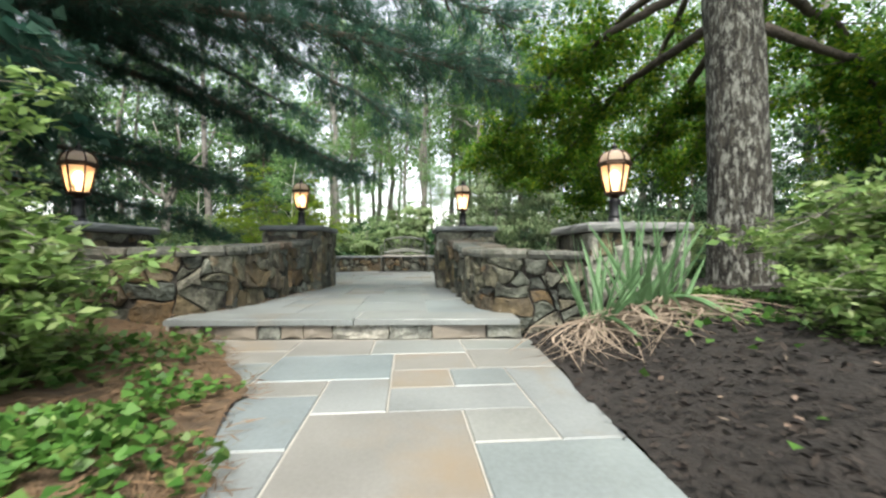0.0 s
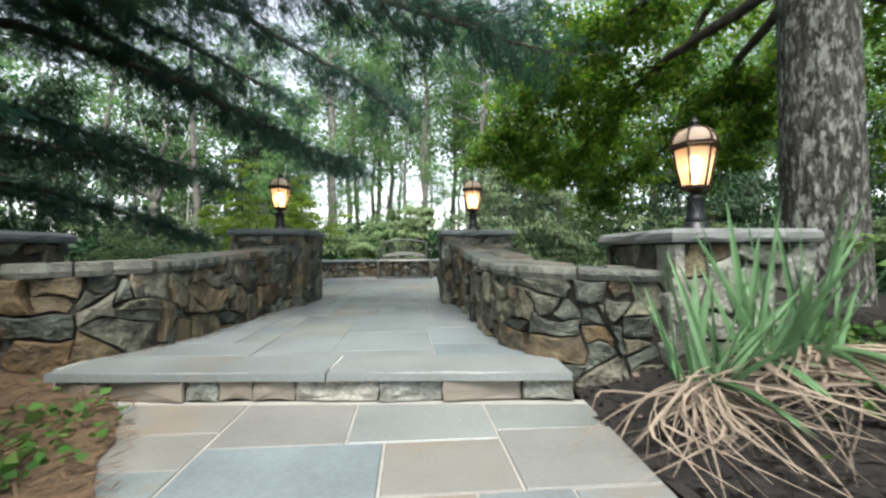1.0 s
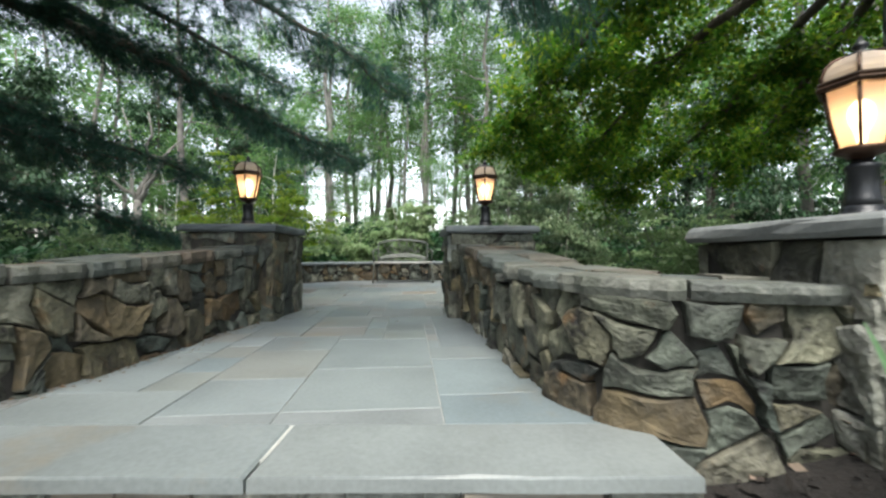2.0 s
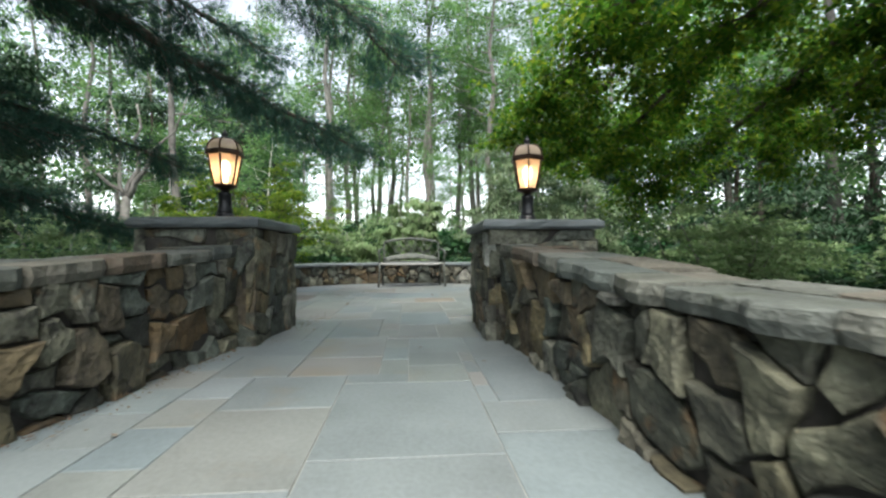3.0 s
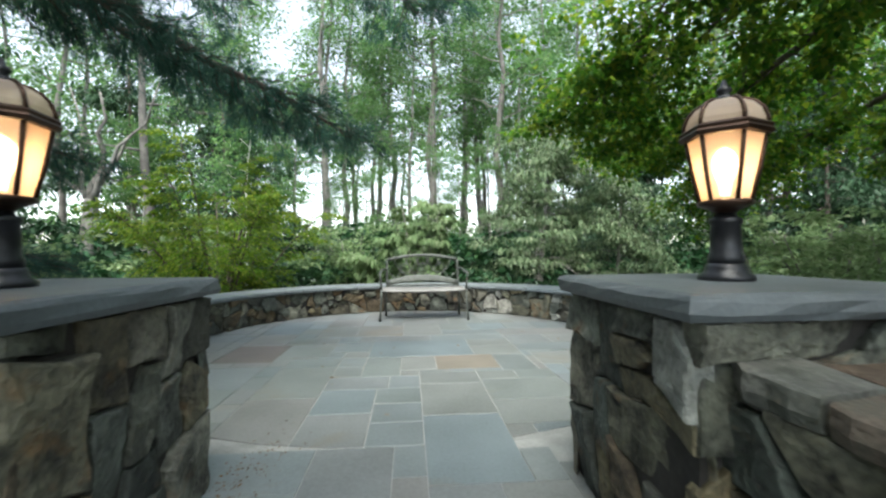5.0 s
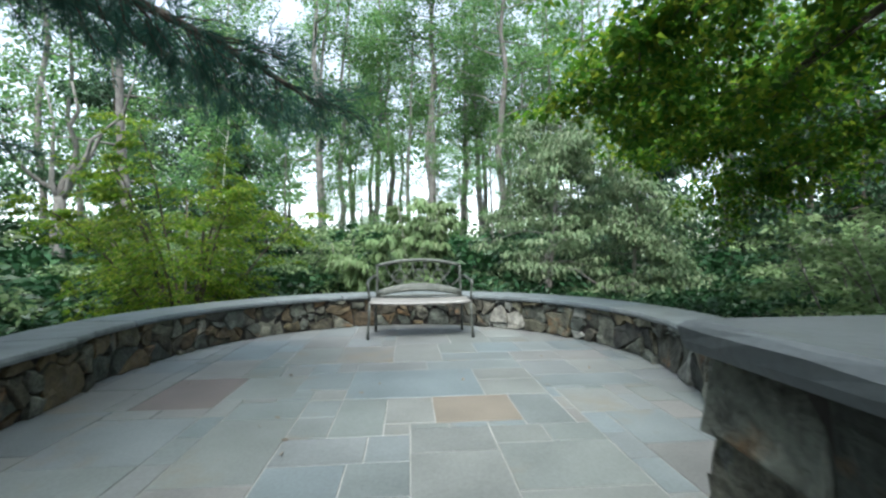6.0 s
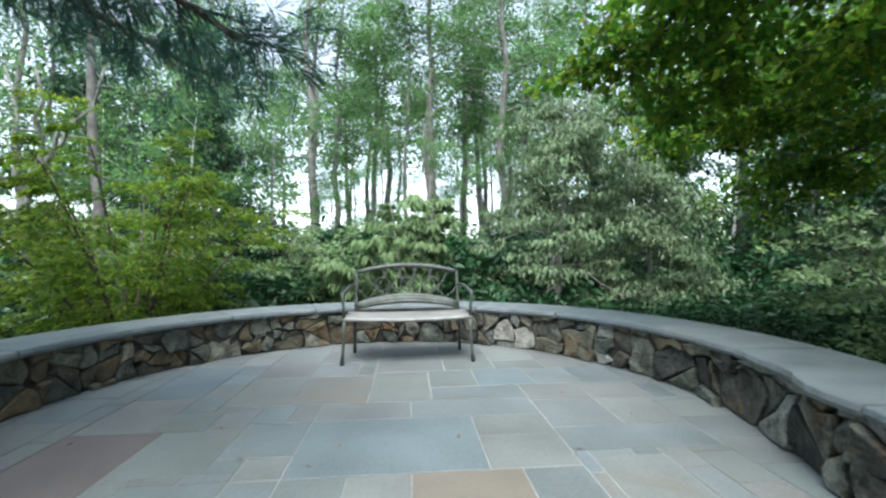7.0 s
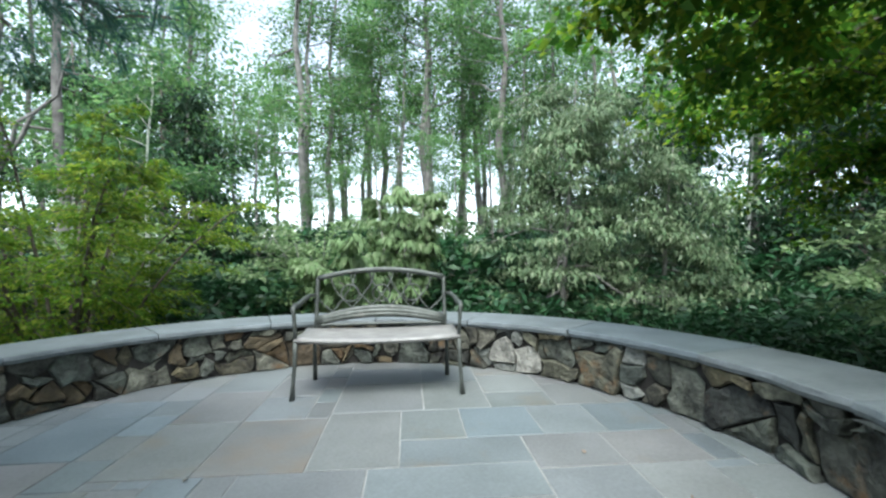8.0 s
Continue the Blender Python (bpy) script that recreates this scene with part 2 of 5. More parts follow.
def lamp_glass(name):
    m = bpy.data.materials.new(name)
    m.use_nodes = True
    n, link = m.node_tree.nodes, m.node_tree.links.new
    n.remove(n["Principled BSDF"])
    tr, gl, mix = n.new("ShaderNodeBsdfTranslucent"), n.new("ShaderNodeBsdfTransparent"), n.new("ShaderNodeMixShader")
    noisy, ramp = n.new("ShaderNodeTexNoise"), n.new("ShaderNodeValToRGB")
    noisy.inputs["Scale"].default_value = 22
    ramp.color_ramp.elements[0].color, ramp.color_ramp.elements[1].color = (.86, .62, .42, 1), (.96, .76, .56, 1)
    link(noisy.outputs["Fac"], ramp.inputs["Fac"])
    link(ramp.outputs["Color"], tr.inputs["Color"])
    gl.inputs["Color"].default_value = (.96, .86, .72, 1)
    gloss, add = n.new("ShaderNodeBsdfDiffuse"), n.new("ShaderNodeMixShader")
    gloss.inputs["Color"].default_value = (.82, .70, .60, 1)
    mix.inputs["Fac"].default_value, add.inputs["Fac"].default_value = 0.55, 0.28
    link(tr.outputs[0], mix.inputs[1])
    link(gl.outputs[0], mix.inputs[2])
    link(mix.outputs[0], add.inputs[1])
    link(gloss.outputs[0], add.inputs[2])
    link(add.outputs[0], n["Material Output"].inputs["Surface"])
    return m


def glowing(name, colour, strength):
    m = bpy.data.materials.new(name)
    m.use_nodes = True
    n = m.node_tree.nodes
    b = n["Principled BSDF"]
    b.inputs["Base Color"].default_value = (*colour, 1)
    b.inputs["Emission Color"].default_value = (*colour, 1)
    b.inputs["Emission Strength"].default_value = strength
    return m


SEEDED = lamp_glass("seeded_amber_glass")
BULB = glowing("frosted_bulb", (1.0, .70, .42), 5.0)


# ------------------------------------------------------------- builders
def mesh_of(name, verts, faces, mat, smooth=False):
    me = bpy.data.meshes.new(name)
    me.from_pydata(verts, [], faces)
    me.materials.append(mat)
    if smooth:
        me.shade_smooth()
    return me


def put(name, me, parent=None, label="", category="", group="", kind="", at=None):
    ob = new(name, me)
    if parent is not None:
        ob.parent = parent
    if at is not None:
        ob.matrix_basis = at
    return tagged(ob, label, category, group, kind)


def empty(name, at=None, **tags):
    ob = new(name)
    ob.empty_display_size = 0.1
    if at is not None:
        ob.matrix_basis = at
    return tagged(ob, **tags)


def bm_mesh(name, bm, mat, smooth=False):
    bmesh.ops.recalc_face_normals(bm, faces=bm.faces)
    me = bpy.data.meshes.new(name)
    bm.to_mesh(me)
    bm.free()
    me.materials.append(mat)
    if smooth:
        me.shade_smooth()
    return me


def lathe(name, profile, mat, sides=16, flat=False):
    """profile: (radius, height) pairs, turned about z."""
    verts, faces = [], []
    for r, z in profile:
        for k in range(sides):
            a = 2 * math.pi * k / sides
            verts.append((r * math.cos(a), r * math.sin(a), z))
    for i in range(len(profile) - 1):
        for k in range(sides):
            a, b = i * sides + k, i * sides + (k + 1) % sides
            faces.append((a, b, b + sides, a + sides))
    faces.append(tuple(range(sides))[::-1])
    faces.append(tuple(range((len(profile) - 1) * sides, len(profile) * sides)))
    return mesh_of(name, verts, faces, mat, not flat)


def tube_data(points, radii, sides=8):
    verts, faces = [], []
    pts = [Vector(p) for p in points]
    side = None
    for i, p in enumerate(pts):
        d = (pts[min(i + 1, len(pts) - 1)] - pts[max(i - 1, 0)]).normalized()
        if side is None:
            side = d.orthogonal().normalized()
        side = (side - d * side.dot(d)).normalized()
        up = d.cross(side)
        r = radii[i] if hasattr(radii, "__len__") else radii
        for k in range(sides):
            a = 2 * math.pi * k / sides
            verts.append(p + (side * math.cos(a) + up * math.sin(a)) * r)
    for i in range(len(pts) - 1):
        for k in range(sides):
            a, b = i * sides + k, i * sides + (k + 1) % sides
            faces.append((a, b, b + sides, a + sides))
    faces.append(tuple(range(sides))[::-1])
    faces.append(tuple(range((len(pts) - 1) * sides, len(pts) * sides)))
    return verts, faces


def tubes(name, runs, mat, sides=8):
    """One mesh out of several tubes: (points, radii) each."""
    verts, faces = [], []
    for pts, radii in runs:
        v, f = tube_data(pts, radii, sides)
        faces += [tuple(i + len(verts) for i in q) for q in f]
        verts += v
    return mesh_of(name, verts, faces, mat, True)


def leaf_cloud(name, centres, ways, lengths, widths, mat, fold=0.15, rng=None, droop=0.0):
    """Leaves as folded kites: each from its centre along its way."""
    n = len(centres)
    ways = ways / (np.linalg.norm(ways, axis=1, keepdims=True) + 1e-9)
    side = np.cross(ways, rng.normal(size=(n, 3)) * 0.6 + np.array([0, 0, 1.0]))
    side /= np.linalg.norm(side, axis=1, keepdims=True) + 1e-9
    up = np.cross(side, ways)
    L, W = lengths[:, None], widths[:, None]
    base, tip = centres, centres + ways * L - np.array([0, 0, 1.0]) * L * droop
    mid = centres + ways * L * 0.45
    a, b = mid + side * W * 0.5 + up * W * fold, mid - side * W * 0.5 + up * W * fold
    co = np.stack([base, a, tip, b], 1).reshape(-1, 3)
    me = bpy.data.meshes.new(name)
    me.vertices.add(4 * n)
    me.vertices.foreach_set("co", co.astype(np.float32).ravel())
    me.loops.add(4 * n)
    me.loops.foreach_set("vertex_index", np.arange(4 * n, dtype=np.int32))
    me.polygons.add(n)
    me.polygons.foreach_set("loop_start", np.arange(0, 4 * n, 4, dtype=np.int32))
    me.polygons.foreach_set("loop_total", np.full(n, 4, dtype=np.int32))
    me.update(calc_edges=True)
    me.materials.append(mat)
    return me


def clumped(rng, hubs, per, radius, flat=0.6):
    """Points scattered in uneven clumps round the hubs."""
    hubs = np.asarray(hubs, float)
    r = np.asarray(radius, float) * np.ones(len(hubs))
    idx = np.repeat(np.arange(len(hubs)), per)
    d = rng.normal(size=(len(idx), 3))
    d /= np.linalg.norm(d, axis=1, keepdims=True)
    d *= (rng.random(len(idx)) ** 0.5)[:, None] * r[idx][:, None]
    d[:, 2] *= flat
    return hubs[idx] + d, d


def wander(rng, a, b, steps, wobble):
    """A bent line from a to b."""
    a, b = np.asarray(a, float), np.asarray(b, float)
    t = np.linspace(0, 1, steps + 1)[:, None]
    off = np.cumsum(rng.normal(size=(steps + 1, 3)), axis=0) * wobble
    off = off - off[0] - t * (off[-1] - off[0])
    return a + (b - a) * t + off


# ------------------------------------------------------------- ground
PATIO, PATIO_R = Vector((-1.12, 9.58)), 2.36
STEP_Y, DROP = 3.14, 0.15


def smooth_step(a, b, v):
    t = np.clip((v - a) / (b - a), 0, 1)
    return t * t * (3 - 2 * t)


def ground_z(x, y):
    """The height of the open ground."""
    far = smooth_step(4.5, 9.0, y) * -0.75
    out = smooth_step(3.0, 9.0, np.abs(x + 0.8)) * -0.15
    hill = smooth_step(14, 45, y) * 1.5 + smooth_step(6, 30, x) * 1.2 * smooth_step(2, 14, y)
    bumps = 0.10 * np.sin(x * 0.9 + 1.3) * np.cos(y * 0.7) + 0.05 * np.sin(2.3 * x + 1.7 * y)
    return -0.24 + far + out + hill + bumps * smooth_step(2.2, 6.0, np.hypot(x + 0.8, (y - 6) * 0.5))


def build_ground():
    near = np.arange(-14, 14.01, 0.4)
    far = np.array([16, 19, 23, 28, 34, 42, 55, 80, 130, 250, 600])
    xs = np.concatenate([-far[::-1], near, far])
    ys = np.concatenate([-far[::-1], np.arange(-14, 30.01, 0.4), far[far > 31]])
    X, Y = np.meshgrid(xs, ys)
    Z = ground_z(X, Y)
    verts = np.stack([X, Y, Z], -1).reshape(-1, 3).tolist()
    w = len(xs)
    faces = [(j * w + i, j * w + i + 1, (j + 1) * w + i + 1, (j + 1) * w + i) for j in range(len(ys) - 1) for i in range(w - 1)]
    put("ground", mesh_of("ground", verts, faces, EARTH, True), label="brown and green woodland floor under the trees", category="ground", kind="structure")


build_ground()


def bed(name, outline, lift, mat, label):
    """A mounded planting bed: a grid cut to an outline given as left and right edge per row."""
    verts, faces = [], []
    cols = 22
    for y, x0, x1 in outline:
        for i in range(cols + 1):
            u = i / cols
            x = x0 + (x1 - x0) * u
            z = lift(u, y) + 0.025 * noise.noise(Vector((x * 4, y * 4, 0))) + 0.012 * noise.noise(Vector((x * 15, y * 15, 3)))
            verts.append((x, y, z))
    w = cols + 1
    for j in range(len(outline) - 1):
        for i in range(cols):
            faces.append((j * w + i, j * w + i + 1, (j + 1) * w + i + 1, (j + 1) * w + i))
    return put(name, mesh_of(name, verts, faces, mat, True), label=label, category="planting bed", kind="structure")


def left_edge(y):
    """The uneven edge between the flagged path and the litter."""
    return float(np.interp(y, [0, 1.1, 2.0, 2.35, 3.1, 3.3], [-.55, -.65, -.93, -1.14, -1.66, -1.92])) + 0.03 * math.sin(7 * y) + 0.02 * math.sin(17 * y)


rows_l = [(y, -4.7 + .45 * math.sin(1.9 * y) + .2 * math.sin(4.1 * y + 1), left_edge(y)) for y in np.linspace(-3.0, 3.45, 44)]
bed("litter_bed", rows_l, lambda u, y: -0.145 + 0.22 * math.sin(math.pi * (1 - u) * 0.9) * (0.6 + 0.1 * y), STRAW_BED, "mounded bed of rusty pine needle litter beside the path")
rows_r = [(y, 0.62 + 0.02 * math.sin(6 * y), 4.75 + .4 * math.sin(1.6 * y) + .2 * math.sin(3.7 * y)) for y in np.linspace(-3.0, 6.2, 60)]
bed("mulch_bed", rows_r, lambda u, y: -0.155 + 0.26 * smooth_step(0.0, 0.26, u), MULCH, "bed of dark brown shredded bark mulch beside the path")


# ------------------------------------------------------------- paving
TURN = radians(4.6)
TURNED = Matrix.Rotation(TURN, 4, "Z")


def slab_mesh(name, poly, top, thick, mat, bevel=0.006, wobble=0.0):
    """A stone slab over a convex outline, its upper edge worn round."""
    n = len(poly)
    c = sum((Vector(p) for p in poly), Vector((0, 0))) / n
    rings = []
    for shrink, z in ((0, top - thick), (0, top - bevel), (bevel, top)):
        ring = []
        for p in poly:
            d = Vector(p) - c
            q = c + d * max(0.0, 1 - shrink / max(d.length, 1e-4) * 1.3)
            ring.append((q.x, q.y, z))
        rings += ring
    faces = []
    for i in range(2):
        for k in range(n):
            a, b = i * n + k, i * n + (k + 1) % n
            faces.append((a, b, b + n, a + n))
    faces.append(tuple(range(2 * n, 3 * n)))
    return mesh_of(name, rings, faces, mat)


def clip_poly(poly, inside, cross):
    out = []
    for i, p in enumerate(poly):
        q = poly[(i + 1) % len(poly)]
        if inside(p):
            out.append(p)
        if inside(p) != inside(q):
            out.append(cross(p, q))
    return out


def half_plane(poly, nx, ny, d):
    """Keeps the part where nx*x + ny*y <= d."""
    f = lambda p: nx * p[0] + ny * p[1] - d
    def cross(p, q):
        a, b = f(p), f(q)
        t = a / (a - b)
        return (p[0] + (q[0] - p[0]) * t, p[1] + (q[1] - p[1]) * t)
    return clip_poly(poly, lambda p: f(p) <= 0, cross)


def packed(rng, x0, x1, y0, y1, unit, sizes, fixed=()):
    """Rectangles of whole units that fill an area with broken joints."""
    nx, ny = int(round((x1 - x0) / unit)), int(round((y1 - y0) / unit))
    used = np.zeros((ny, nx), bool)
    out = []
    for a, b, c, d, tag in fixed:
        i, j = max(0, round((a - x0) / unit)), max(0, round((c - y0) / unit))
        w, h = round((b - x0) / unit) - i, round((d - y0) / unit) - j
        if used[j:j + h, i:i + w].any():
            continue
        used[j:j + h, i:i + w] = True
        out.append((x0 + i * unit, y0 + j * unit, w * unit, h * unit, tag))
    for j in range(ny):
        for i in range(nx):
            if used[j, i]:
                continue
            opts = [sizes[k] for k in rng.permutation(len(sizes))] + [(4, 4), (4, 3), (3, 4), (3, 3), (4, 2), (2, 4), (3, 2), (2, 3), (2, 2), (3, 1), (1, 3), (2, 1), (1, 2), (1, 1)]
            for w, h in opts:
                if i + w <= nx and j + h <= ny and not used[j:j + h, i:i + w].any():
                    # no lone one-unit slot beside it
                    if i + w < nx and w > 1 and i + w + 1 <= nx and (i + w + 1 == nx or used[j, i + w + 1]) and not used[j, i + w]:
                        continue
                    used[j:j + h, i:i + w] = True
                    out.append((x0 + i * unit, y0 + j * unit, w * unit, h * unit, ""))
                    break
            else:
                used[j, i] = True
                out.append((x0 + i * unit, y0 + j * unit, unit, unit, ""))
    return out


SIZES = [(6, 6), (8, 6), (6, 8), (8, 8), (10, 8), (8, 10), (12, 8), (10, 6), (6, 10), (6, 4), (5, 6), (12, 6), (8, 5)]


def lay(parent, rects, keep, top, thick, turn, rng, joint, bevel=0.005):
    for x, y, w, h, tag in rects:
        j = joint * rng.uniform(.7, 1.2)
        poly = [(x + j, y + j), (x + w - j, y + j), (x + w - j, y + h - j), (x + j, y + h - j)]
        c, s = math.cos(turn), math.sin(turn)
        poly = [(px * c - py * s, px * s + py * c) for px, py in poly]
        poly = keep(poly)
        if not poly or len(poly) < 3:
            continue
        area = abs(sum(poly[i][0] * poly[(i + 1) % len(poly)][1] - poly[(i + 1) % len(poly)][0] * poly[i][1] for i in range(len(poly)))) / 2
        if area < 0.003:
            continue
        cx, cy = sum(p[0] for p in poly) / len(poly), sum(p[1] for p in poly) / len(poly)
        mat = {"tan": TAN_FLAG, "dark": DARK_FLAG, "warm": WARM_FLAG}.get(tag, BLUESTONE)
        me = slab_mesh("flagstone", [(p[0] - cx, p[1] - cy) for p in poly], 0, thick, mat, bevel)
        put("flagstone", me, parent, at=pose(cx, cy, top + rng.uniform(-0.0015, 0.0015), rng.uniform(-.1, .1), rng.uniform(-.1, .1), 0))


def disc_mesh(name, cx, cy, r, z0, z1, mat, sides=72):
    v = [(cx + r * math.cos(2 * math.pi * k / sides), cy + r * math.sin(2 * math.pi * k / sides), z) for z in (z0, z1) for k in range(sides)]
    f = [(k, (k + 1) % sides, sides + (k + 1) % sides, sides + k) for k in range(sides)] + [tuple(range(sides, 2 * sides))]
    return mesh_of(name, v, f, mat)


def box_mesh(name, x0, x1, y0, y1, z0, z1, mat):
    v = [(x, y, z) for z in (z0, z1) for x, y in ((x0, y0), (x1, y0), (x1, y1), (x0, y1))]
    f = [(0, 1, 5, 4), (1, 2, 6, 5), (2, 3, 7, 6), (3, 0, 4, 7), (4, 5, 6, 7), (3, 2, 1, 0)]
    return mesh_of(name, v, f, mat)


# the mortar bed under the round terrace and under the walk
terrace = put("terrace_floor", disc_mesh("terrace_floor", PATIO.x, PATIO.y, PATIO_R + 0.25, -1.3, -0.005, JOINTING), label="round terrace floor of blue-grey bluestone flags with pale joints", category="floor", kind="structure")
walkway = put("walkway_floor", box_mesh("walkway_floor", -2.1, 0.55, STEP_Y + 0.1, 7.25, -0.6, -0.0055, JOINTING), label="walkway floor of bluestone flags between stone walls", category="floor", kind="structure")
path = put("path_floor", mesh_of("path_floor", [(-2.2, STEP_Y + .05, -DROP - .006), (-2.2, -3, -DROP - .006), (.632, -3, -DROP - .006), (.632, STEP_Y + .05, -DROP - .006)], [(0, 1, 2, 3)], MORTAR), label="garden path of bluestone flags with pale mortar joints", category="path", kind="structure")


# ------------------------------------------------------------- stone walls
class Line:
    """A wall's face line on the ground: place and outward normal at any length along it."""

    def __init__(self, pts, smooth=True):
        p = np.array(pts, float)
        if smooth:
            t = np.arange(len(p))
            fine = np.linspace(0, len(p) - 1, (len(p) - 1) * 8 + 1)
            out = []
            for u in fine:
                i = min(int(u), len(p) - 2)
                f = u - i
                a, b, c, d = p[max(i - 1, 0)], p[i], p[i + 1], p[min(i + 2, len(p) - 1)]
                out.append(0.5 * (2 * b + (c - a) * f + (2 * a - 5 * b + 4 * c - d) * f * f + (3 * b - a - 3 * c + d) * f ** 3))
            p = np.array(out)
        self.p = p
        self.s = np.concatenate([[0], np.cumsum(np.linalg.norm(np.diff(p, axis=0), axis=1))])
        self.length = self.s[-1]

    def at(self, s, off=0.0):
        x, y = np.interp(s, self.s, self.p[:, 0]), np.interp(s, self.s, self.p[:, 1])
        e = 0.04
        x1, y1 = np.interp(s + e, self.s, self.p[:, 0]), np.interp(s + e, self.s, self.p[:, 1])
        x0, y0 = np.interp(s - e, self.s, self.p[:, 0]), np.interp(s - e, self.s, self.p[:, 1])
        tx, ty = x1 - x0, y1 - y0
        n = math.hypot(tx, ty) or 1
        return x - ty / n * off, y + tx / n * off


def core_mesh(line, z0, top, thick, name, mat):
    """The solid body of a wall behind its face line."""
    steps = max(2, int(line.length / 0.12))
    verts, faces = [], []
    for i in range(steps + 1):
        s = line.length * i / steps
        for off, z in ((0, z0), (0, top(s)), (-thick, top(s)), (-thick, z0)):
            verts.append((*line.at(s, off), z))
    for i in range(steps):
        for k in range(4):
            a, b = i * 4 + k, i * 4 + (k + 1) % 4
            faces.append((a, a + 4, b + 4, b))
    faces += [(0, 1, 2, 3), tuple(4 * steps + k for k in (3, 2, 1, 0))]
    return mesh_of(name, verts, faces, mat)


def fitted(rng, length, z0, z1, unit, warp=0.85, slant=0.3, nick=0.3):
    """Rough blocks fitted over a length by height strip: broken courses, bent joints, some split aslant, corners knocked off."""
    nx, ny = max(3, int(round(length / unit))), max(3, int(round((z1 - z0) / unit)))
    ux, uz = length / nx, (z1 - z0) / ny
    seed = rng.uniform(0, 90)

    def bent(i, j):
        q = Vector((i * .28, j * .28, seed))
        fs, fz = min(1, i / 1.5, (nx - i) / 1.5), min(1, j / 1.5, (ny - j) / 1.5)
        return ((i + 2.2 * warp * fs * noise.noise(q)) * ux, z0 + (j + 2.2 * warp * fz * noise.noise(q + Vector((31, 7, 5)))) * uz)

    out = []
    for x, y, w, h, _ in packed(rng, 0, nx, 0, ny, 1, BLOCKS):
        x, y, w, h = int(round(x)), int(round(y)), int(round(w)), int(round(h))
        ring = [(x + k, y) for k in range(w)] + [(x + w, y + k) for k in range(h)] + [(x + w - k, y + h) for k in range(w)] + [(x, y + h - k) for k in range(h)]
        poly = [bent(*p) for p in ring]
        corners = {0, w, w + h, 2 * w + h}
        if len(poly) > 8:
            poly = [p for k, p in enumerate(poly) if k not in corners or rng.random() > nick]
        if w * h >= 9 and rng.random() < slant:
            cs, cz = bent(x + w * rng.uniform(.35, .65), y + h * rng.uniform(.35, .65))
            a = radians(rng.uniform(25, 65) * rng.choice([-1, 1]))
            nxv, nzv = math.cos(a), math.sin(a)
            d = nxv * cs + nzv * cz
            out += [q for q in (half_plane(poly, nxv, nzv, d), half_plane(poly, -nxv, -nzv, -d)) if len(q) > 2]
        else:
            out.append(poly)
    return out


BLOCKS = [(5, 4), (4, 5), (6, 4), (3, 4), (4, 3), (3, 3), (6, 3), (5, 2), (4, 2), (3, 2), (7, 6), (5, 6), (2, 3), (5, 1), (6, 1), (4, 1), (4, 4), (6, 2), (8, 5)]


def stone_mesh(rng, poly, line, gap, proud, mat, back=0.03):
    """One stone of a wall's face, split rough and worn at its edges, about its own centre."""
    cs, cz = sum(p[0] for p in poly) / len(poly), sum(p[1] for p in poly) / len(poly)
    # short edges melt away, long ones get a corner more
    pts = []
    for i, p in enumerate(poly):
        q = poly[(i + 1) % len(poly)]
        if math.hypot(q[0] - p[0], q[1] - p[1]) < 0.018:
            continue
        pts.append(p)
        if math.hypot(q[0] - p[0], q[1] - p[1]) > 0.09:
            pts.append(((p[0] + q[0]) / 2 + rng.uniform(-.009, .009), (p[1] + q[1]) / 2 + rng.uniform(-.009, .009)))
    if len(pts) < 3:
        return None
    n = len(pts)
    tilt_s, tilt_z, seed = rng.uniform(-.16, .16), rng.uniform(-.16, .16), rng.uniform(0, 99)
    gap = gap * rng.uniform(0.5, 1.6)
    jut = [rng.uniform(-.004, .004) for _ in pts]

    def face(ps, pz):
        q = Vector((ps * 8, pz * 8, seed))
        return (ps - cs) * tilt_s + (pz - cz) * tilt_z + .014 * noise.noise(q) + .007 * noise.noise(q * 2.7)

    verts = []
    for shrink, part_in, off in ((gap, 1, -back), (gap, 1, proud * 0.5), (gap + 0.003, 1, proud * 0.9), (gap + 0.011, 1, proud), (gap + .011, .55, proud)):
        for (s, z), jt in zip(pts, jut):
            ds, dz = s - cs, z - cz
            d = math.hypot(ds, dz)
            k = max(0.1, 1 - (shrink + jt * (off > 0)) / max(d, 1e-4)) * part_in
            ps, pz = cs + ds * k, cz + dz * k
            x, y = line.at(ps, off + (0 if off < 0 else face(ps, pz)))
            verts.append((x, y, pz))
    faces = []
    for i in range(4):
        for k in range(n):
            a, b = i * n + k, i * n + (k + 1) % n
            faces.append((a, b, b + n, a + n))
    x, y = line.at(cs, proud + face(cs, cz))
    verts.append((x, y, cz))
    for k in range(n):
        faces.append((4 * n + k, 4 * n + (k + 1) % n, 5 * n))
    c = Vector(verts[-1])
    return mesh_of("stone", [tuple(Vector(v) - c) for v in verts], faces, mat), c


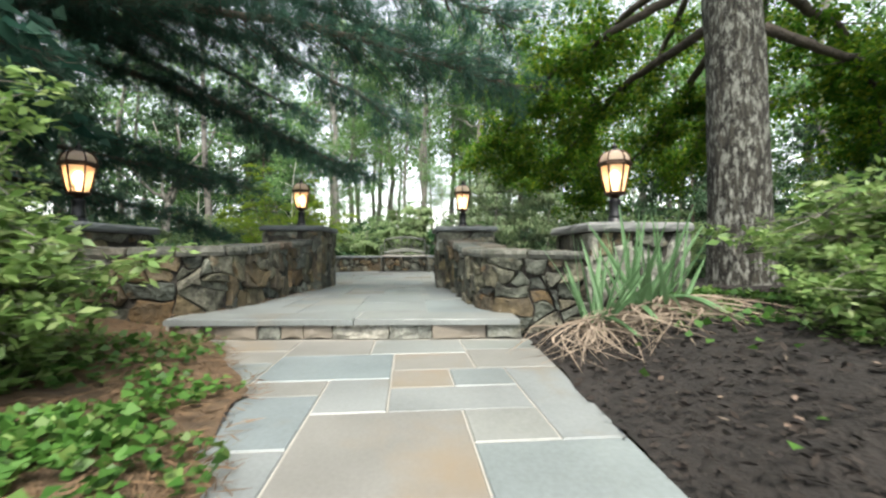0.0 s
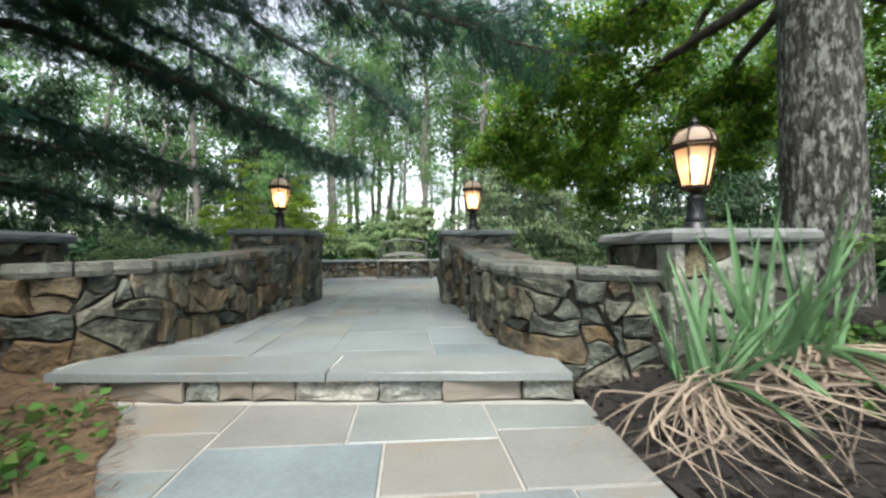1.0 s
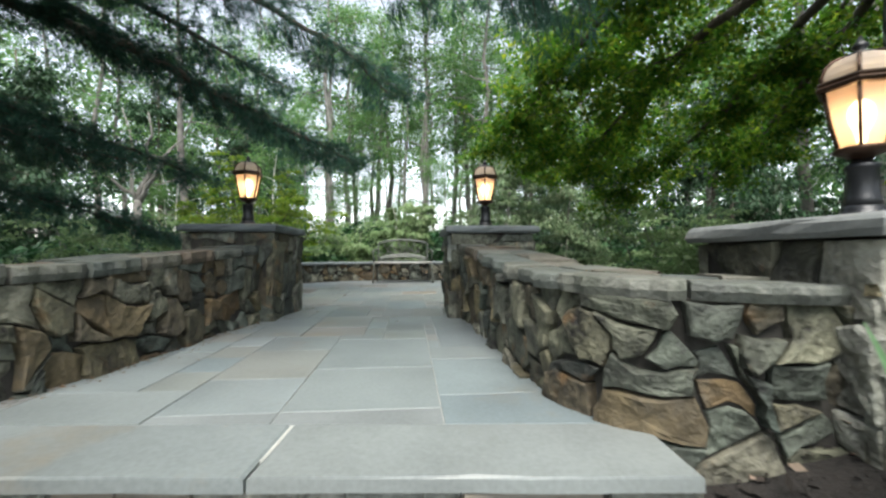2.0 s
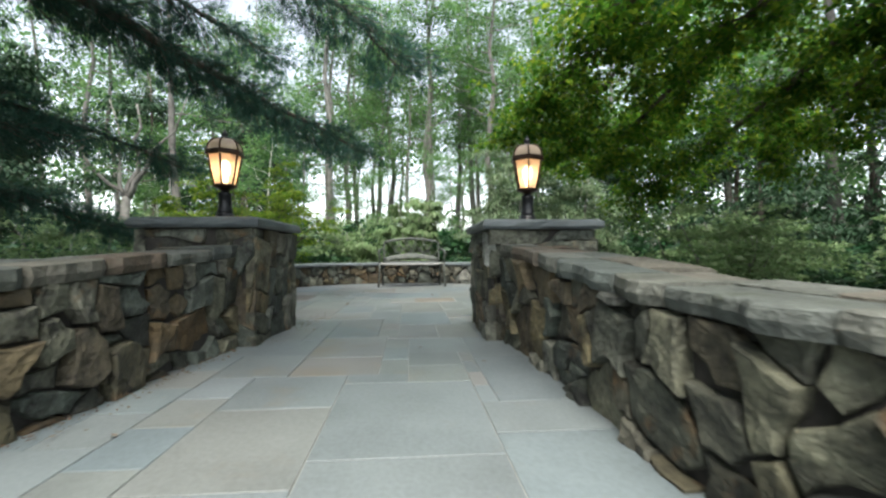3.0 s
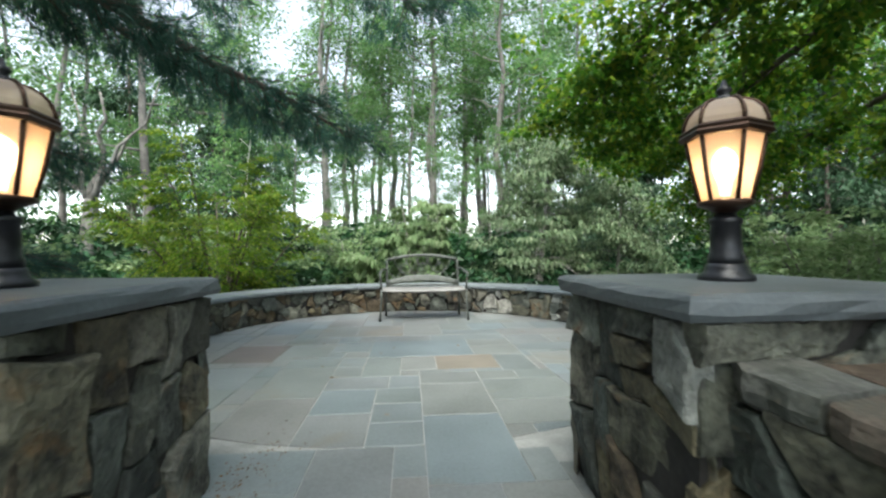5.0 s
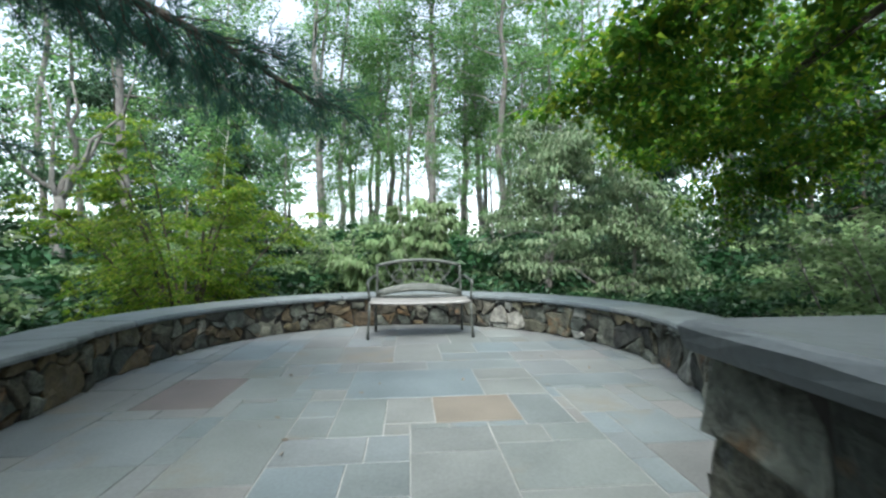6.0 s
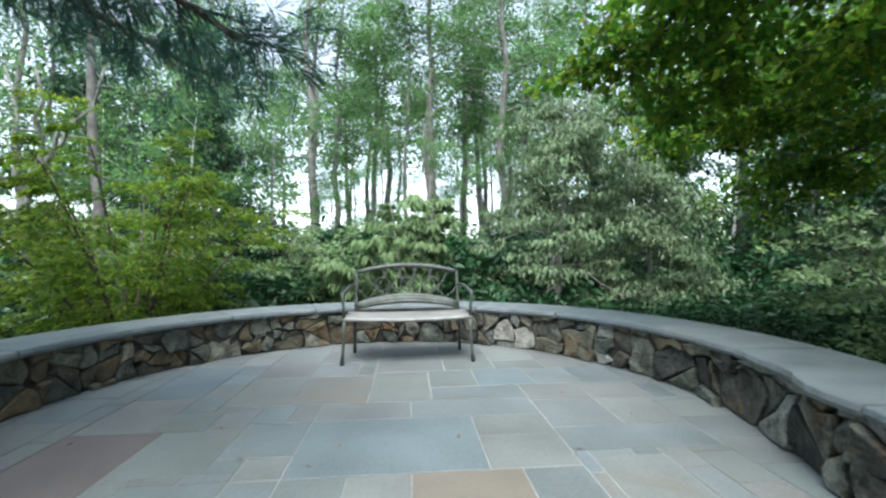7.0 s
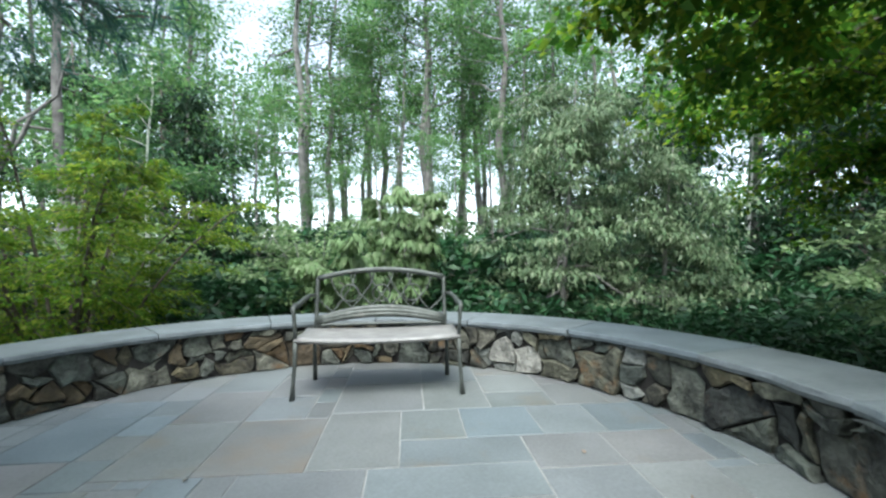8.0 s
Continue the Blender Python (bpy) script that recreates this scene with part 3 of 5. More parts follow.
def face_stones(parent, rng, line, z0, top, unit, mats, proud=0.044, gap=0.0075, **ways):
    high = max(top(line.length * k / 20) for k in range(21))
    for poly in fitted(rng, line.length, z0, high, unit, **ways):
        cs = sum(p[0] for p in poly) / len(poly)
        # under a sloping coping each stone is cut by the slope
        e = 0.3
        g = (top(min(cs + e, line.length)) - top(max(cs - e, 0))) / (min(cs + e, line.length) - max(cs - e, 0))
        poly = half_plane(poly, -g, 1.0, top(cs) - g * cs)
        if len(poly) < 3:
            continue
        area = abs(sum(poly[i][0] * poly[(i + 1) % len(poly)][1] - poly[(i + 1) % len(poly)][0] * poly[i][1] for i in range(len(poly)))) / 2
        if area < 0.0012:
            continue
        made = stone_mesh(rng, poly, line, gap, proud * rng.uniform(0.3, 1.5), (mats(cs) if callable(mats) else mats)[rng.integers(10 if callable(mats) else len(mats))])
        if made:
            put("stone", made[0], parent, at=Matrix.Translation(made[1]))


def coping(parent, rng, line, top, thick, inner, outer, lengths, mat, gap=0.006, ragged=0.012, name="coping_stone", skew=0.0, uneven=0.006):
    """Flat stones along the top of a wall, each its own length, thickness and broken edge."""
    s, cut = 0.0, 0.0
    while s < line.length - 0.02:
        e = min(s + rng.uniform(*lengths), line.length)
        if line.length - e < 0.2:
            e = line.length
        end_cut = 0.0 if e == line.length else rng.uniform(-skew, skew)
        steps = max(2, int((e - s) / 0.05))
        verts, faces = [], []
        lift, seed = rng.uniform(-uneven, uneven), rng.uniform(0, 90)
        for i in range(steps + 1):
            u = i / steps
            q0 = s + gap + (e - s - 2 * gap) * u
            wob = 1.6 * ragged * noise.noise(Vector((q0 * 5, 0, seed))) + rng.uniform(-ragged, ragged) * .5
            wob2 = 1.6 * ragged * noise.noise(Vector((q0 * 5, 9, seed))) + rng.uniform(-ragged, ragged) * .4
            if i in (0, steps):
                wob -= ragged * .6
            z1, z0 = top(q0) + lift, top(q0) - thick
            chip = rng.uniform(-.3, .3) * thick
            ring = ((inner + wob - .012, z0), (inner + wob + chip * .2, z0 + thick * .45), (inner + wob - .004 + chip * .15, z0 + thick * .72), (inner + wob - .007, z1 - .004), (inner + wob - .018, z1),
                    ((inner - outer) / 2, z1 + .25 * ragged * noise.noise(Vector((q0 * 7, 4, seed)))), (-outer + .03, z1), (-outer + wob2, z1 - .014), (-outer + wob2, z0))
            for off, z in ring:
                q = q0 + (cut * (1 - u) + end_cut * u) * (off - inner) / max(inner + outer, .1)
                verts.append((*line.at(min(max(q, 0), line.length), off), z))
        k9 = 9
        for i in range(steps):
            for k in range(k9):
                a, b = i * k9 + k, i * k9 + (k + 1) % k9
                faces.append((a, a + k9, b + k9, b))
        faces += [tuple(range(k9)), tuple(steps * k9 + k for k in range(k9))[::-1]]
        c = Vector(verts[0])
        me = mesh_of(name, [tuple(Vector(v) - c) for v in verts], faces, mat)
        put(name, me, parent, at=Matrix.Translation(c))
        s, cut = e, end_cut


def ramp_fn(pairs):
    xs, ys = [p[0] for p in pairs], [p[1] for p in pairs]
    return lambda s: float(np.interp(s, xs, ys))


LINE_R = Line([(1.20, 3.36), (0.86, 3.385), (0.60, 3.44), (0.42, 3.60), (0.32, 3.90), (0.245, 4.4), (0.20, 4.9), (0.15, 5.4), (0.10, 5.75), (0.06, 6.04)])
LINE_L = Line([(-1.80, 6.02), (-1.83, 5.4), (-1.85, 4.8), (-1.86, 4.3), (-1.90, 3.85), (-2.02, 3.52), (-2.28, 3.36), (-2.55, 3.32), (-2.85, 3.31)])
arc = [(PATIO.x + PATIO_R * math.cos(radians(a)), PATIO.y + PATIO_R * math.sin(radians(a))) for a in range(-22, 203, 8)]
LINE_P = Line([(0.50, 6.85), (0.72, 7.35), (1.02, 8.0)] + arc + [(-3.22, 8.0), (-2.75, 7.35), (-2.35, 6.85)])
TOP_R = ramp_fn([(0, .43), (0.9, .45), (1.6, .47), (LINE_R.length, .62)])
TOP_L = ramp_fn([(0, .62), (1.9, .49), (LINE_L.length, .45)])
TOP_P = lambda s: 0.375

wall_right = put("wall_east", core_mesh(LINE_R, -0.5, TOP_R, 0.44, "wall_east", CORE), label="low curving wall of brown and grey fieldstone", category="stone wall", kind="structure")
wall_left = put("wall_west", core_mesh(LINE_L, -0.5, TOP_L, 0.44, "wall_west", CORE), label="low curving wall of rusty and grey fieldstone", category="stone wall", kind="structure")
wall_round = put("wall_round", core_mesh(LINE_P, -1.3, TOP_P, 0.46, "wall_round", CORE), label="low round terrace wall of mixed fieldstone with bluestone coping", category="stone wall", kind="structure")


# ------------------------------------------------------------- piers
PIERS = []


def pier(cx, cy, w, d, base, top, turn, mats, cap_mat, seed, label, unit=0.078):
    th = empty("stone_pier", pose(cx, cy, base, 0, 0, turn), label=label, category="stone pier", group="lantern piers")
    h = top - 0.07 - base
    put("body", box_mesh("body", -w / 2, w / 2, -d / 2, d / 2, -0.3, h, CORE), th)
    rng = np.random.default_rng(seed)
    # the cap: a thick slab with a rock-faced edge
    verts, faces = [], []
    steps = 9
    ring = []
    W, D = w / 2 + 0.07, d / 2 + 0.07
    for a, b in (((-W, -D), (W, -D)), ((W, -D), (W, D)), ((W, D), (-W, D)), ((-W, D), (-W, -D))):
        for i in range(steps):
            u = i / steps
            ring.append((a[0] + (b[0] - a[0]) * u, a[1] + (b[1] - a[1]) * u))
    n = len(ring)
    for k, (inset, z) in enumerate(((0.012, h), (0.0, h + 0.02), (0.003, h + 0.048), (0.014, h + 0.062), (0.03, h + 0.07))):
        for x, y in ring:
            r = rng.uniform(-.004, .007) if k in (1, 2, 3) else 0
            verts.append((x * (1 - (inset + r) / W), y * (1 - (inset + r) / D), z + (rng.uniform(-.004, .004) if 0 < k < 4 else 0)))
    for i in range(4):
        for k in range(n):
            a, b = i * n + k, i * n + (k + 1) % n
            faces.append((a, b, b + n, a + n))
    faces += [tuple(range(n))[::-1], tuple(range(4 * n, 5 * n))]
    put("cap", mesh_of("cap", verts, faces, cap_mat), th, "thick bluestone cap with a rough edge")
    PIERS.append((th, w, d, h, mats, seed, unit))
    return th


pier(-2.05, 6.22, 0.72, 0.82, 0, 0.87, 2.0, [FIELDSTONE], CAPSTONE, 11, "square fieldstone pier with a dark bluestone cap")
pier(0.295, 6.41, 0.74, 0.78, 0, 0.86, 4.5, [FIELDSTONE] * 6 + [PALESTONE], CAPSTONE, 12, "square fieldstone pier with a grey bluestone cap")
pier(1.46, 3.63, 0.70, 0.72, -0.15, 0.71, 4.5, [PALESTONE, PALESTONE, FIELDSTONE], LIT_CAP, 13, "pale stone pier with a cap coloured front-lit grey behind irises", unit=0.075)
pier(-3.12, 3.66, 0.70, 0.72, -0.15, 0.74, -2.0, [FIELDSTONE], CAPSTONE, 14, "fieldstone pier with a dark cap behind the shrubs")


# ------------------------------------------------------------- lanterns
def lantern(at, label):
    th = empty("lantern", at, label=label, category="lantern", group="pier lanterns")
    put("base", lathe("base", [(.088, 0), (.088, .016), (.072, .026), (.066, .045), (.060, .06)], BLACK_METAL), th)
    put("post", lathe("post", [(.056, .058), (.056, .085), (.050, .095), (.046, .195), (.052, .20), (.052, .215), (.036, .222), (.030, .236)], BLACK_METAL), th)
    put("cup", lathe("cup", [(.030, .234), (.044, .245), (.060, .252), (.084, .262), (.089, .274), (.080, .280)], BRONZE, 12), th)
    lo, hi, zl, zh = 0.076, 0.120, .280, .500
    corner = lambda r, k, z: Vector((r * math.cos(radians(60 * k + 30)), r * math.sin(radians(60 * k + 30)), z))
    dome = [(.124, .530), (.121, .560), (.110, .590), (.090, .613), (.062, .627), (.03, .633)]
    rim = put("rim", lathe("rim", [(.112, .498), (.138, .500), (.146, .512), (.138, .521), (.142, .530), (.130, .540), (.112, .538)], BRONZE, 6, True), th, at=pose(0, 0, 0, 0, 0, 30))
    back = pose(0, 0, 0, 0, 0, -30)
    for k in range(6):
        put("bar", tubes("bar", [([corner(lo, k, zl - .004), corner((lo + hi) / 2 + .003, k, (zl + zh) / 2), corner(hi, k, zh + .006)], .0075)], BRONZE, 6), th)
        put("dome_rib", tubes("dome_rib", [([corner(r + .003, k, z) for r, z in dome], .007)], BRONZE, 6), rim, at=back)
        a, b, c, d = corner(lo - .003, k, zl), corner(lo - .003, k + 1, zl), corner(hi - .003, k + 1, zh), corner(hi - .003, k, zh)
        put("pane", mesh_of("pane", [a, b, c, d], [(0, 1, 2, 3)], SEEDED), th, "seeded amber glass")
        v = []
        for r, z in dome:
            v += [corner(r - .001, k, z), corner(r - .001, k + 1, z)]
        put("dome_pane", mesh_of("dome_pane", v, [(2 * i, 2 * i + 1, 2 * i + 3, 2 * i + 2) for i in range(len(dome) - 1)], SEEDED), rim, "seeded amber glass", at=back)
    put("finial", lathe("finial", [(.056, .620), (.050, .636), (.026, .644), (.016, .652), (.026, .662), (.026, .672), (.014, .682), (.005, .706)], BLACK_METAL, 12), th)
    put("bulb", lathe("bulb", [(.014, .30), (.018, .34), (.034, .375), (.040, .405), (.036, .435), (.020, .458), (.004, .466)], BULB, 12), th, "glowing warm bulb")
    glow = new("lantern_light", bpy.data.lights.new("lantern_light", "POINT"))
    glow.data.energy, glow.data.color, glow.data.shadow_soft_size = 0.055, (1.0, .58, .27), 0.045
    glow.matrix_basis = pose(0, 0, .41)
    glow.parent = th
    return th


first = lantern(pose(-2.05, 6.20, .87, 0, 0, 10), "lit post lantern with amber glass and bronze frame")
copy_thing(first, pose(0.30, 6.40, .86, 0, 0, -6))
copy_thing(first, pose(1.46, 3.62, .71, 0, 0, 14))
copy_thing(first, pose(-3.12, 3.66, .74, 0, 0, 2))


# ------------------------------------------------------------- bench
def bench(at):
    th = empty("garden_bench", at, label="weathered grey metal garden bench with lattice back", category="bench")
    W = 0.60
    # seat: slats of one bowed sheet, front edge rolled
    verts, faces = [], []
    cols = 24
    prof = [(-.235, .405), (-.245, .42), (-.235, .435), (-.20, .440), (-.05, .432), (.10, .430), (.20, .440), (.205, .43), (.10, .418), (-.05, .42), (-.20, .425)]
    for i in range(cols + 1):
        u = -1 + 2 * i / cols
        bow = 0.055 * (1 - u * u)
        for y, z in prof:
            verts.append((u * W, y - bow * (0.5 - y * 1.6), z - .012 * (1 - u * u)))
    n = len(prof)
    for i in range(cols):
        for k in range(n):
            a, b = i * n + k, i * n + (k + 1) % n
            faces.append((a, a + n, b + n, b))
    faces += [tuple(range(n)), tuple(cols * n + k for k in range(n))[::-1]]
    put("seat", mesh_of("seat", verts, faces, SEAT_METAL, True), th, "pale worn metal seat")
    lean = lambda z: .205 + (z - .43) * .24
    for sx in (-1, 1):
        front = [(sx * (W - .01), -.225, .42), (sx * (W - .005), -.235, .25), (sx * (W + .005), -.245, .10), (sx * (W + .012), -.252, 0.0)]
        put("leg", tubes("leg", [(front, [.017, .015, .014, .021])], BENCH_METAL), th)
        back = [(sx * (W - .06), .20, .43), (sx * (W - .055), .225, .25), (sx * (W - .05), .26, .0)]
        put("leg", tubes("leg", [(back, [.016, .015, .019])], BENCH_METAL), th)
        side = [(sx * (W - .07), lean(z), z) for z in (.40, .50, .60, .70, .80, .835)]
        put("back_post", tubes("back_post", [(side, .017)], BENCH_METAL), th)
        arm = [(sx * (W - .065), lean(.70), .70), (sx * (W - .02), .20, .70), (sx * (W + .005), .08, .675), (sx * (W + .01), -.06, .655), (sx * (W + .01), -.17, .66), (sx * (W + .01), -.215, .635), (sx * (W + .005), -.205, .60), (sx * (W - .002), -.215, .52), (sx * (W - .01), -.225, .42)]
        put("armrest", tubes("armrest", [(arm, [.014, .017, .019, .019, .020, .018, .015, .014, .014])], BENCH_METAL), th)
    rail = lambda z0, z1, half, k=16: [(half * (-1 + 2 * i / k), lean(z0 + (z1 - z0) * (1 - (-1 + 2 * i / k) ** 2)), z0 + (z1 - z0) * (1 - (-1 + 2 * i / k) ** 2)) for i in range(k + 1)]
    put("top_rail", tubes("top_rail", [(rail(.835, .905, W - .07), .022)], BENCH_METAL), th)
    put("lower_rail", tubes("lower_rail", [(rail(.50, .59, W - .07), .026), (rail(.475, .535, W - .07), .024), (rail(.49, .562, W - .07), .028)], BENCH_METAL), th)
    put("bottom_rail", tubes("bottom_rail", [(rail(.455, .46, W - .07), .013)], BENCH_METAL), th)
    # lattice of crossing arcs
    runs = []
    zl = lambda x: .50 + .09 * (1 - (x / .53) ** 2)
    zt = lambda x: .835 + .07 * (1 - (x / .53) ** 2)
    for c in (-.40, -.24, -.08, .08, .24, .40):
        for sgn in (-1, 1):
            pts = []
            for i in range(9):
                u = i / 8
                x = c + sgn * (.20 * math.sin(u * math.pi / 2) - .02)
                x = max(-.52, min(.52, x))
                z = zl(x) + (zt(x) - zl(x)) * u
                pts.append((x, lean(z), z))
            runs.append((pts, .0065))
    for c in (-.26, 0.0, .26):
        runs.append(([(c + .075 * math.cos(a), lean(.71), .71 + .07 * math.sin(a)) for a in np.linspace(0, 2 * math.pi, 17)], .0065))
    put("lattice", tubes("lattice", runs, BENCH_METAL, 6), th)
    return th


bench(pose(-0.995, 11.17, 0.0, 0, 0, 5.4) @ Matrix.Scale(1.015, 4))


# ------------------------------------------------------------- trees and shrubs
def fan_leaves(name, rng, hubs, per, radius, size, mat, flat=0.6, slim=0.5, droop=0.2, outward=0.8):
    c, d = clumped(rng, hubs, per, radius, flat)
    ways = d * outward / (np.linalg.norm(d, axis=1, keepdims=True) + 1e-6) + rng.normal(size=d.shape) * 0.6
    ways[:, 2] *= 0.5
    L = size * rng.uniform(0.6, 1.3, len(c))
    return leaf_cloud(name, c, ways, L, L * slim, mat, rng=rng, droop=droop)


def floor_z(x, y):
    return float(ground_z(np.array(float(x)), np.array(float(y))))


def limb_tree(name, rng, x, y, height, r, lean, rise, mats, label, group="", limbs=9, hub_r=1.0, per=110, size=0.16, first=0.35, reach=0.28, slim=0.6, flat=0.55, base=None, droop=0.2, twist=1.0):
    """A tapered trunk, limbs with twigs, and a crown of leaves in clumps with gaps."""
    z0 = floor_z(x, y) - 0.1 if base is None else base
    th = empty(name, pose(x, y, z0), label=label, category="tree", group=group)
    spine = wander(rng, (0, 0, 0), (lean[0], lean[1], height), 9, 0.05 * height / 10 * twist)
    radii = [r * (1.25 if i == 0 else 1 - 0.85 * i / 9) for i in range(10)]
    put("trunk", tubes("trunk", [(spine, radii)], mats[0], 8), th)
    hubs = []
    for k in range(limbs):
        u = first + (0.97 - first) * (k + rng.random()) / limbs
        i = min(int(u * 9), 8)
        a = spine[i] + (spine[i + 1] - spine[i]) * (u * 9 - i)
        ang = rng.uniform(0, 2 * math.pi)
        far = height * reach * (1.15 - 0.75 * (u - first) / (1 - first)) * rng.uniform(0.6, 1.2)
        b = a + np.array([math.cos(ang) * far, math.sin(ang) * far, far * rng.uniform(*rise)])
        line = wander(rng, a, b, 5, far * 0.05)
        runs = [(line, [r * 0.32 * (1 - u * .6) * (1 - 0.16 * q) for q in range(6)])]
        for q in range(2, 6):
            hubs.append(line[q] + rng.normal(size=3) * far * 0.10)
            if rng.random() < 0.6:
                tw = line[q] + rng.normal(size=3) * far * 0.25
                runs.append((wander(rng, line[q], tw, 3, far * 0.03), [r * .08, r * .06, r * .05, r * .03]))
                hubs.append(tw)
        put("limb", tubes("limb", runs, mats[0], 5), th)
    put("crown", fan_leaves("crown", rng, hubs, per, hub_r * rng.uniform(0.6, 1.2, len(hubs)), size, mats[1], flat=flat, slim=slim, droop=droop), th)
    return th


def shrub(name, rng, x, y, rx, ry, height, mats, label, stems=9, per=40, size=0.07, hub=0.16, slim=0.45, flat=0.6, base=None, group="", lowest=0.25, layers=0, category="shrub", droop=0.15, tiers=5, thick=1.0):
    """Stems that fan out of one root, each tipped with twigs and clumps of leaves."""
    z0 = floor_z(x, y) if base is None else base
    th = empty(name, pose(x, y, z0), label=label, category=category, group=group)
    hubs, twigs = [], []
    for k in range(stems):
        a = 2 * math.pi * (k + rng.uniform(-.3, .3)) / stems
        out = rng.uniform(0.35, 1.0)
        tip = np.array([math.cos(a) * rx * out, math.sin(a) * ry * out, height * rng.uniform(0.7, 1.05) * (1.1 - 0.35 * out ** 2)])
        line = wander(rng, (0.08 * math.cos(a), 0.08 * math.sin(a), -0.08), tip, 5, 0.03 * height)
        runs = [(line, [.016 * thick * (1 - .14 * q) * (0.5 + height * .5) for q in range(6)])]
        for q in range(1, 6):
            for _ in range(tiers):
                d = rng.normal(size=3) * np.array([rx, ry, height * 0.35]) * 0.30
                tw = line[q] + d
                if tw[2] < height * lowest * 0.4:
                    continue
                if layers:
                    tw[2] = round(tw[2] / (height / layers)) * height / layers + rng.normal() * 0.085
                hubs.append(tw)
                if rng.random() < (1.0 if rx < 1 else .35):
                    twigs.append((wander(rng, line[q], tw, 2, .02), [.004, .003, .002]))
        put("stem", tubes("stem", runs, mats[0], 5), th)
    put("twig", tubes("twig", twigs, mats[0], 4), th, kind="stuff")
    put("foliage", fan_leaves("foliage", rng, hubs, per, hub * rng.uniform(0.6, 1.3, len(hubs)), size, mats[1], flat=flat, slim=slim, droop=droop), th)
    return th


def pine_limb(th, rng, pts, r, twig=0.6, gap=0.040, hang=0.22, needles=15, length=0.15, start=0.1, fatness=0.042):
    """A pine limb with side twigs set with tufts of long needles."""
    p = np.array(pts, float)
    t = np.linspace(0, len(p) - 1, 8 * (len(p) - 1) + 1)
    line = np.stack([np.interp(t, np.arange(len(p)), p[:, k]) for k in range(3)], 1)
    line += np.cumsum(rng.normal(size=line.shape) * 0.012, axis=0)
    n = len(line)
    put("limb", tubes("limb", [(line, [r * (1 - 0.85 * i / n) for i in range(n)])], BARK_DARK, 7), th)
    seg = np.linalg.norm(np.diff(line, axis=0), axis=1)
    s = np.concatenate([[0], np.cumsum(seg)])
    runs, tuft_c, tuft_d = [], [], []
    q = s[-1] * start
    while q < s[-1]:
        a = np.array([np.interp(q, s, line[:, k]) for k in range(3)])
        b = np.array([np.interp(min(q + .1, s[-1]), s, line[:, k]) for k in range(3)])
        fwd = (b - a) / (np.linalg.norm(b - a) + 1e-6)
        side = np.cross(fwd, [0, 0, 1.0])
        side /= np.linalg.norm(side) + 1e-6
        ln = 1.2 * twig * rng.uniform(0.4, 1.25) * (1.0 - 0.45 * q / s[-1])
        d = fwd * rng.uniform(0.3, 0.8) + side * rng.choice([-1, 1]) * rng.uniform(0.4, 1.0) + np.array([0, 0, rng.uniform(-.25, .3)])
        d /= np.linalg.norm(d)
        tip = a + d * ln - np.array([0, 0, hang * ln])
        tw = wander(rng, a, tip, 4, .02)
        runs.append((tw, [.008, .006, .005, .004, .003]))
        for u in np.arange(0.25, 1.01, 0.07 / ln):
            c = a + (tip - a) * u + rng.normal(size=3) * 0.05
            tuft_c.append(c)
            tuft_d.append(d + rng.normal(size=3) * 0.35)
            if rng.random() < .5:
                tuft_c.append(c + rng.normal(size=3) * np.array([.09, .09, .05]))
                tuft_d.append(d + rng.normal(size=3) * 0.6)
        q += gap * rng.uniform(0.5, 1.4)
    put("twig", tubes("twig", runs, BARK_DARK, 4), th, kind="stuff")
    c = np.repeat(np.array(tuft_c), needles, axis=0)
    d = np.repeat(np.array(tuft_d), needles, axis=0)
    d = d / np.linalg.norm(d, axis=1, keepdims=True) + rng.normal(size=d.shape) * 0.55
    L = length * rng.uniform(0.7, 1.2, len(c))
    put("needles", leaf_cloud("needles", c, d, L, L * fatness, L_PINE, fold=0.0, rng=rng, droop=0.15), th, kind="stuff")


rng = np.random.default_rng(77)

# --- the big lichened tree, whose limbs hang over the walk
maple = empty("old_maple", pose(3.5, 5.05, -0.1), label="old maple with lichened grey bark and hanging limbs", category="tree")


def ridged_trunk(points, radii, mat, sides=40, ridges=13, deep=0.05, seed=3):
    """A trunk with plated bark: ridges that wander up it."""
    verts, faces = [], []
    pts, r = np.array(points, float), np.array(radii, float)
    rows = 90
    t = np.linspace(0, len(pts) - 1, rows)
    for j in range(rows):
        c = [np.interp(t[j], np.arange(len(pts)), pts[:, k]) for k in range(3)]
        rr = np.interp(t[j], np.arange(len(pts)), r)
        for k in range(sides * 2):
            a = math.pi * k / sides
            f = noise.noise(Vector((math.cos(a) * 4.5, math.sin(a) * 4.5, c[2] * 1.3 + seed))) + 0.6 * noise.noise(Vector((math.cos(a) * 11, math.sin(a) * 11, c[2] * 4 + seed)))
            q = rr * (1 + deep * f)
            verts.append((c[0] + q * math.cos(a), c[1] + q * math.sin(a), c[2]))
    w = sides * 2
    for j in range(rows - 1):
        for k in range(w):
            faces.append((j * w + k, j * w + (k + 1) % w, (j + 1) * w + (k + 1) % w, (j + 1) * w + k))
    return mesh_of("trunk", verts, faces, mat, False)


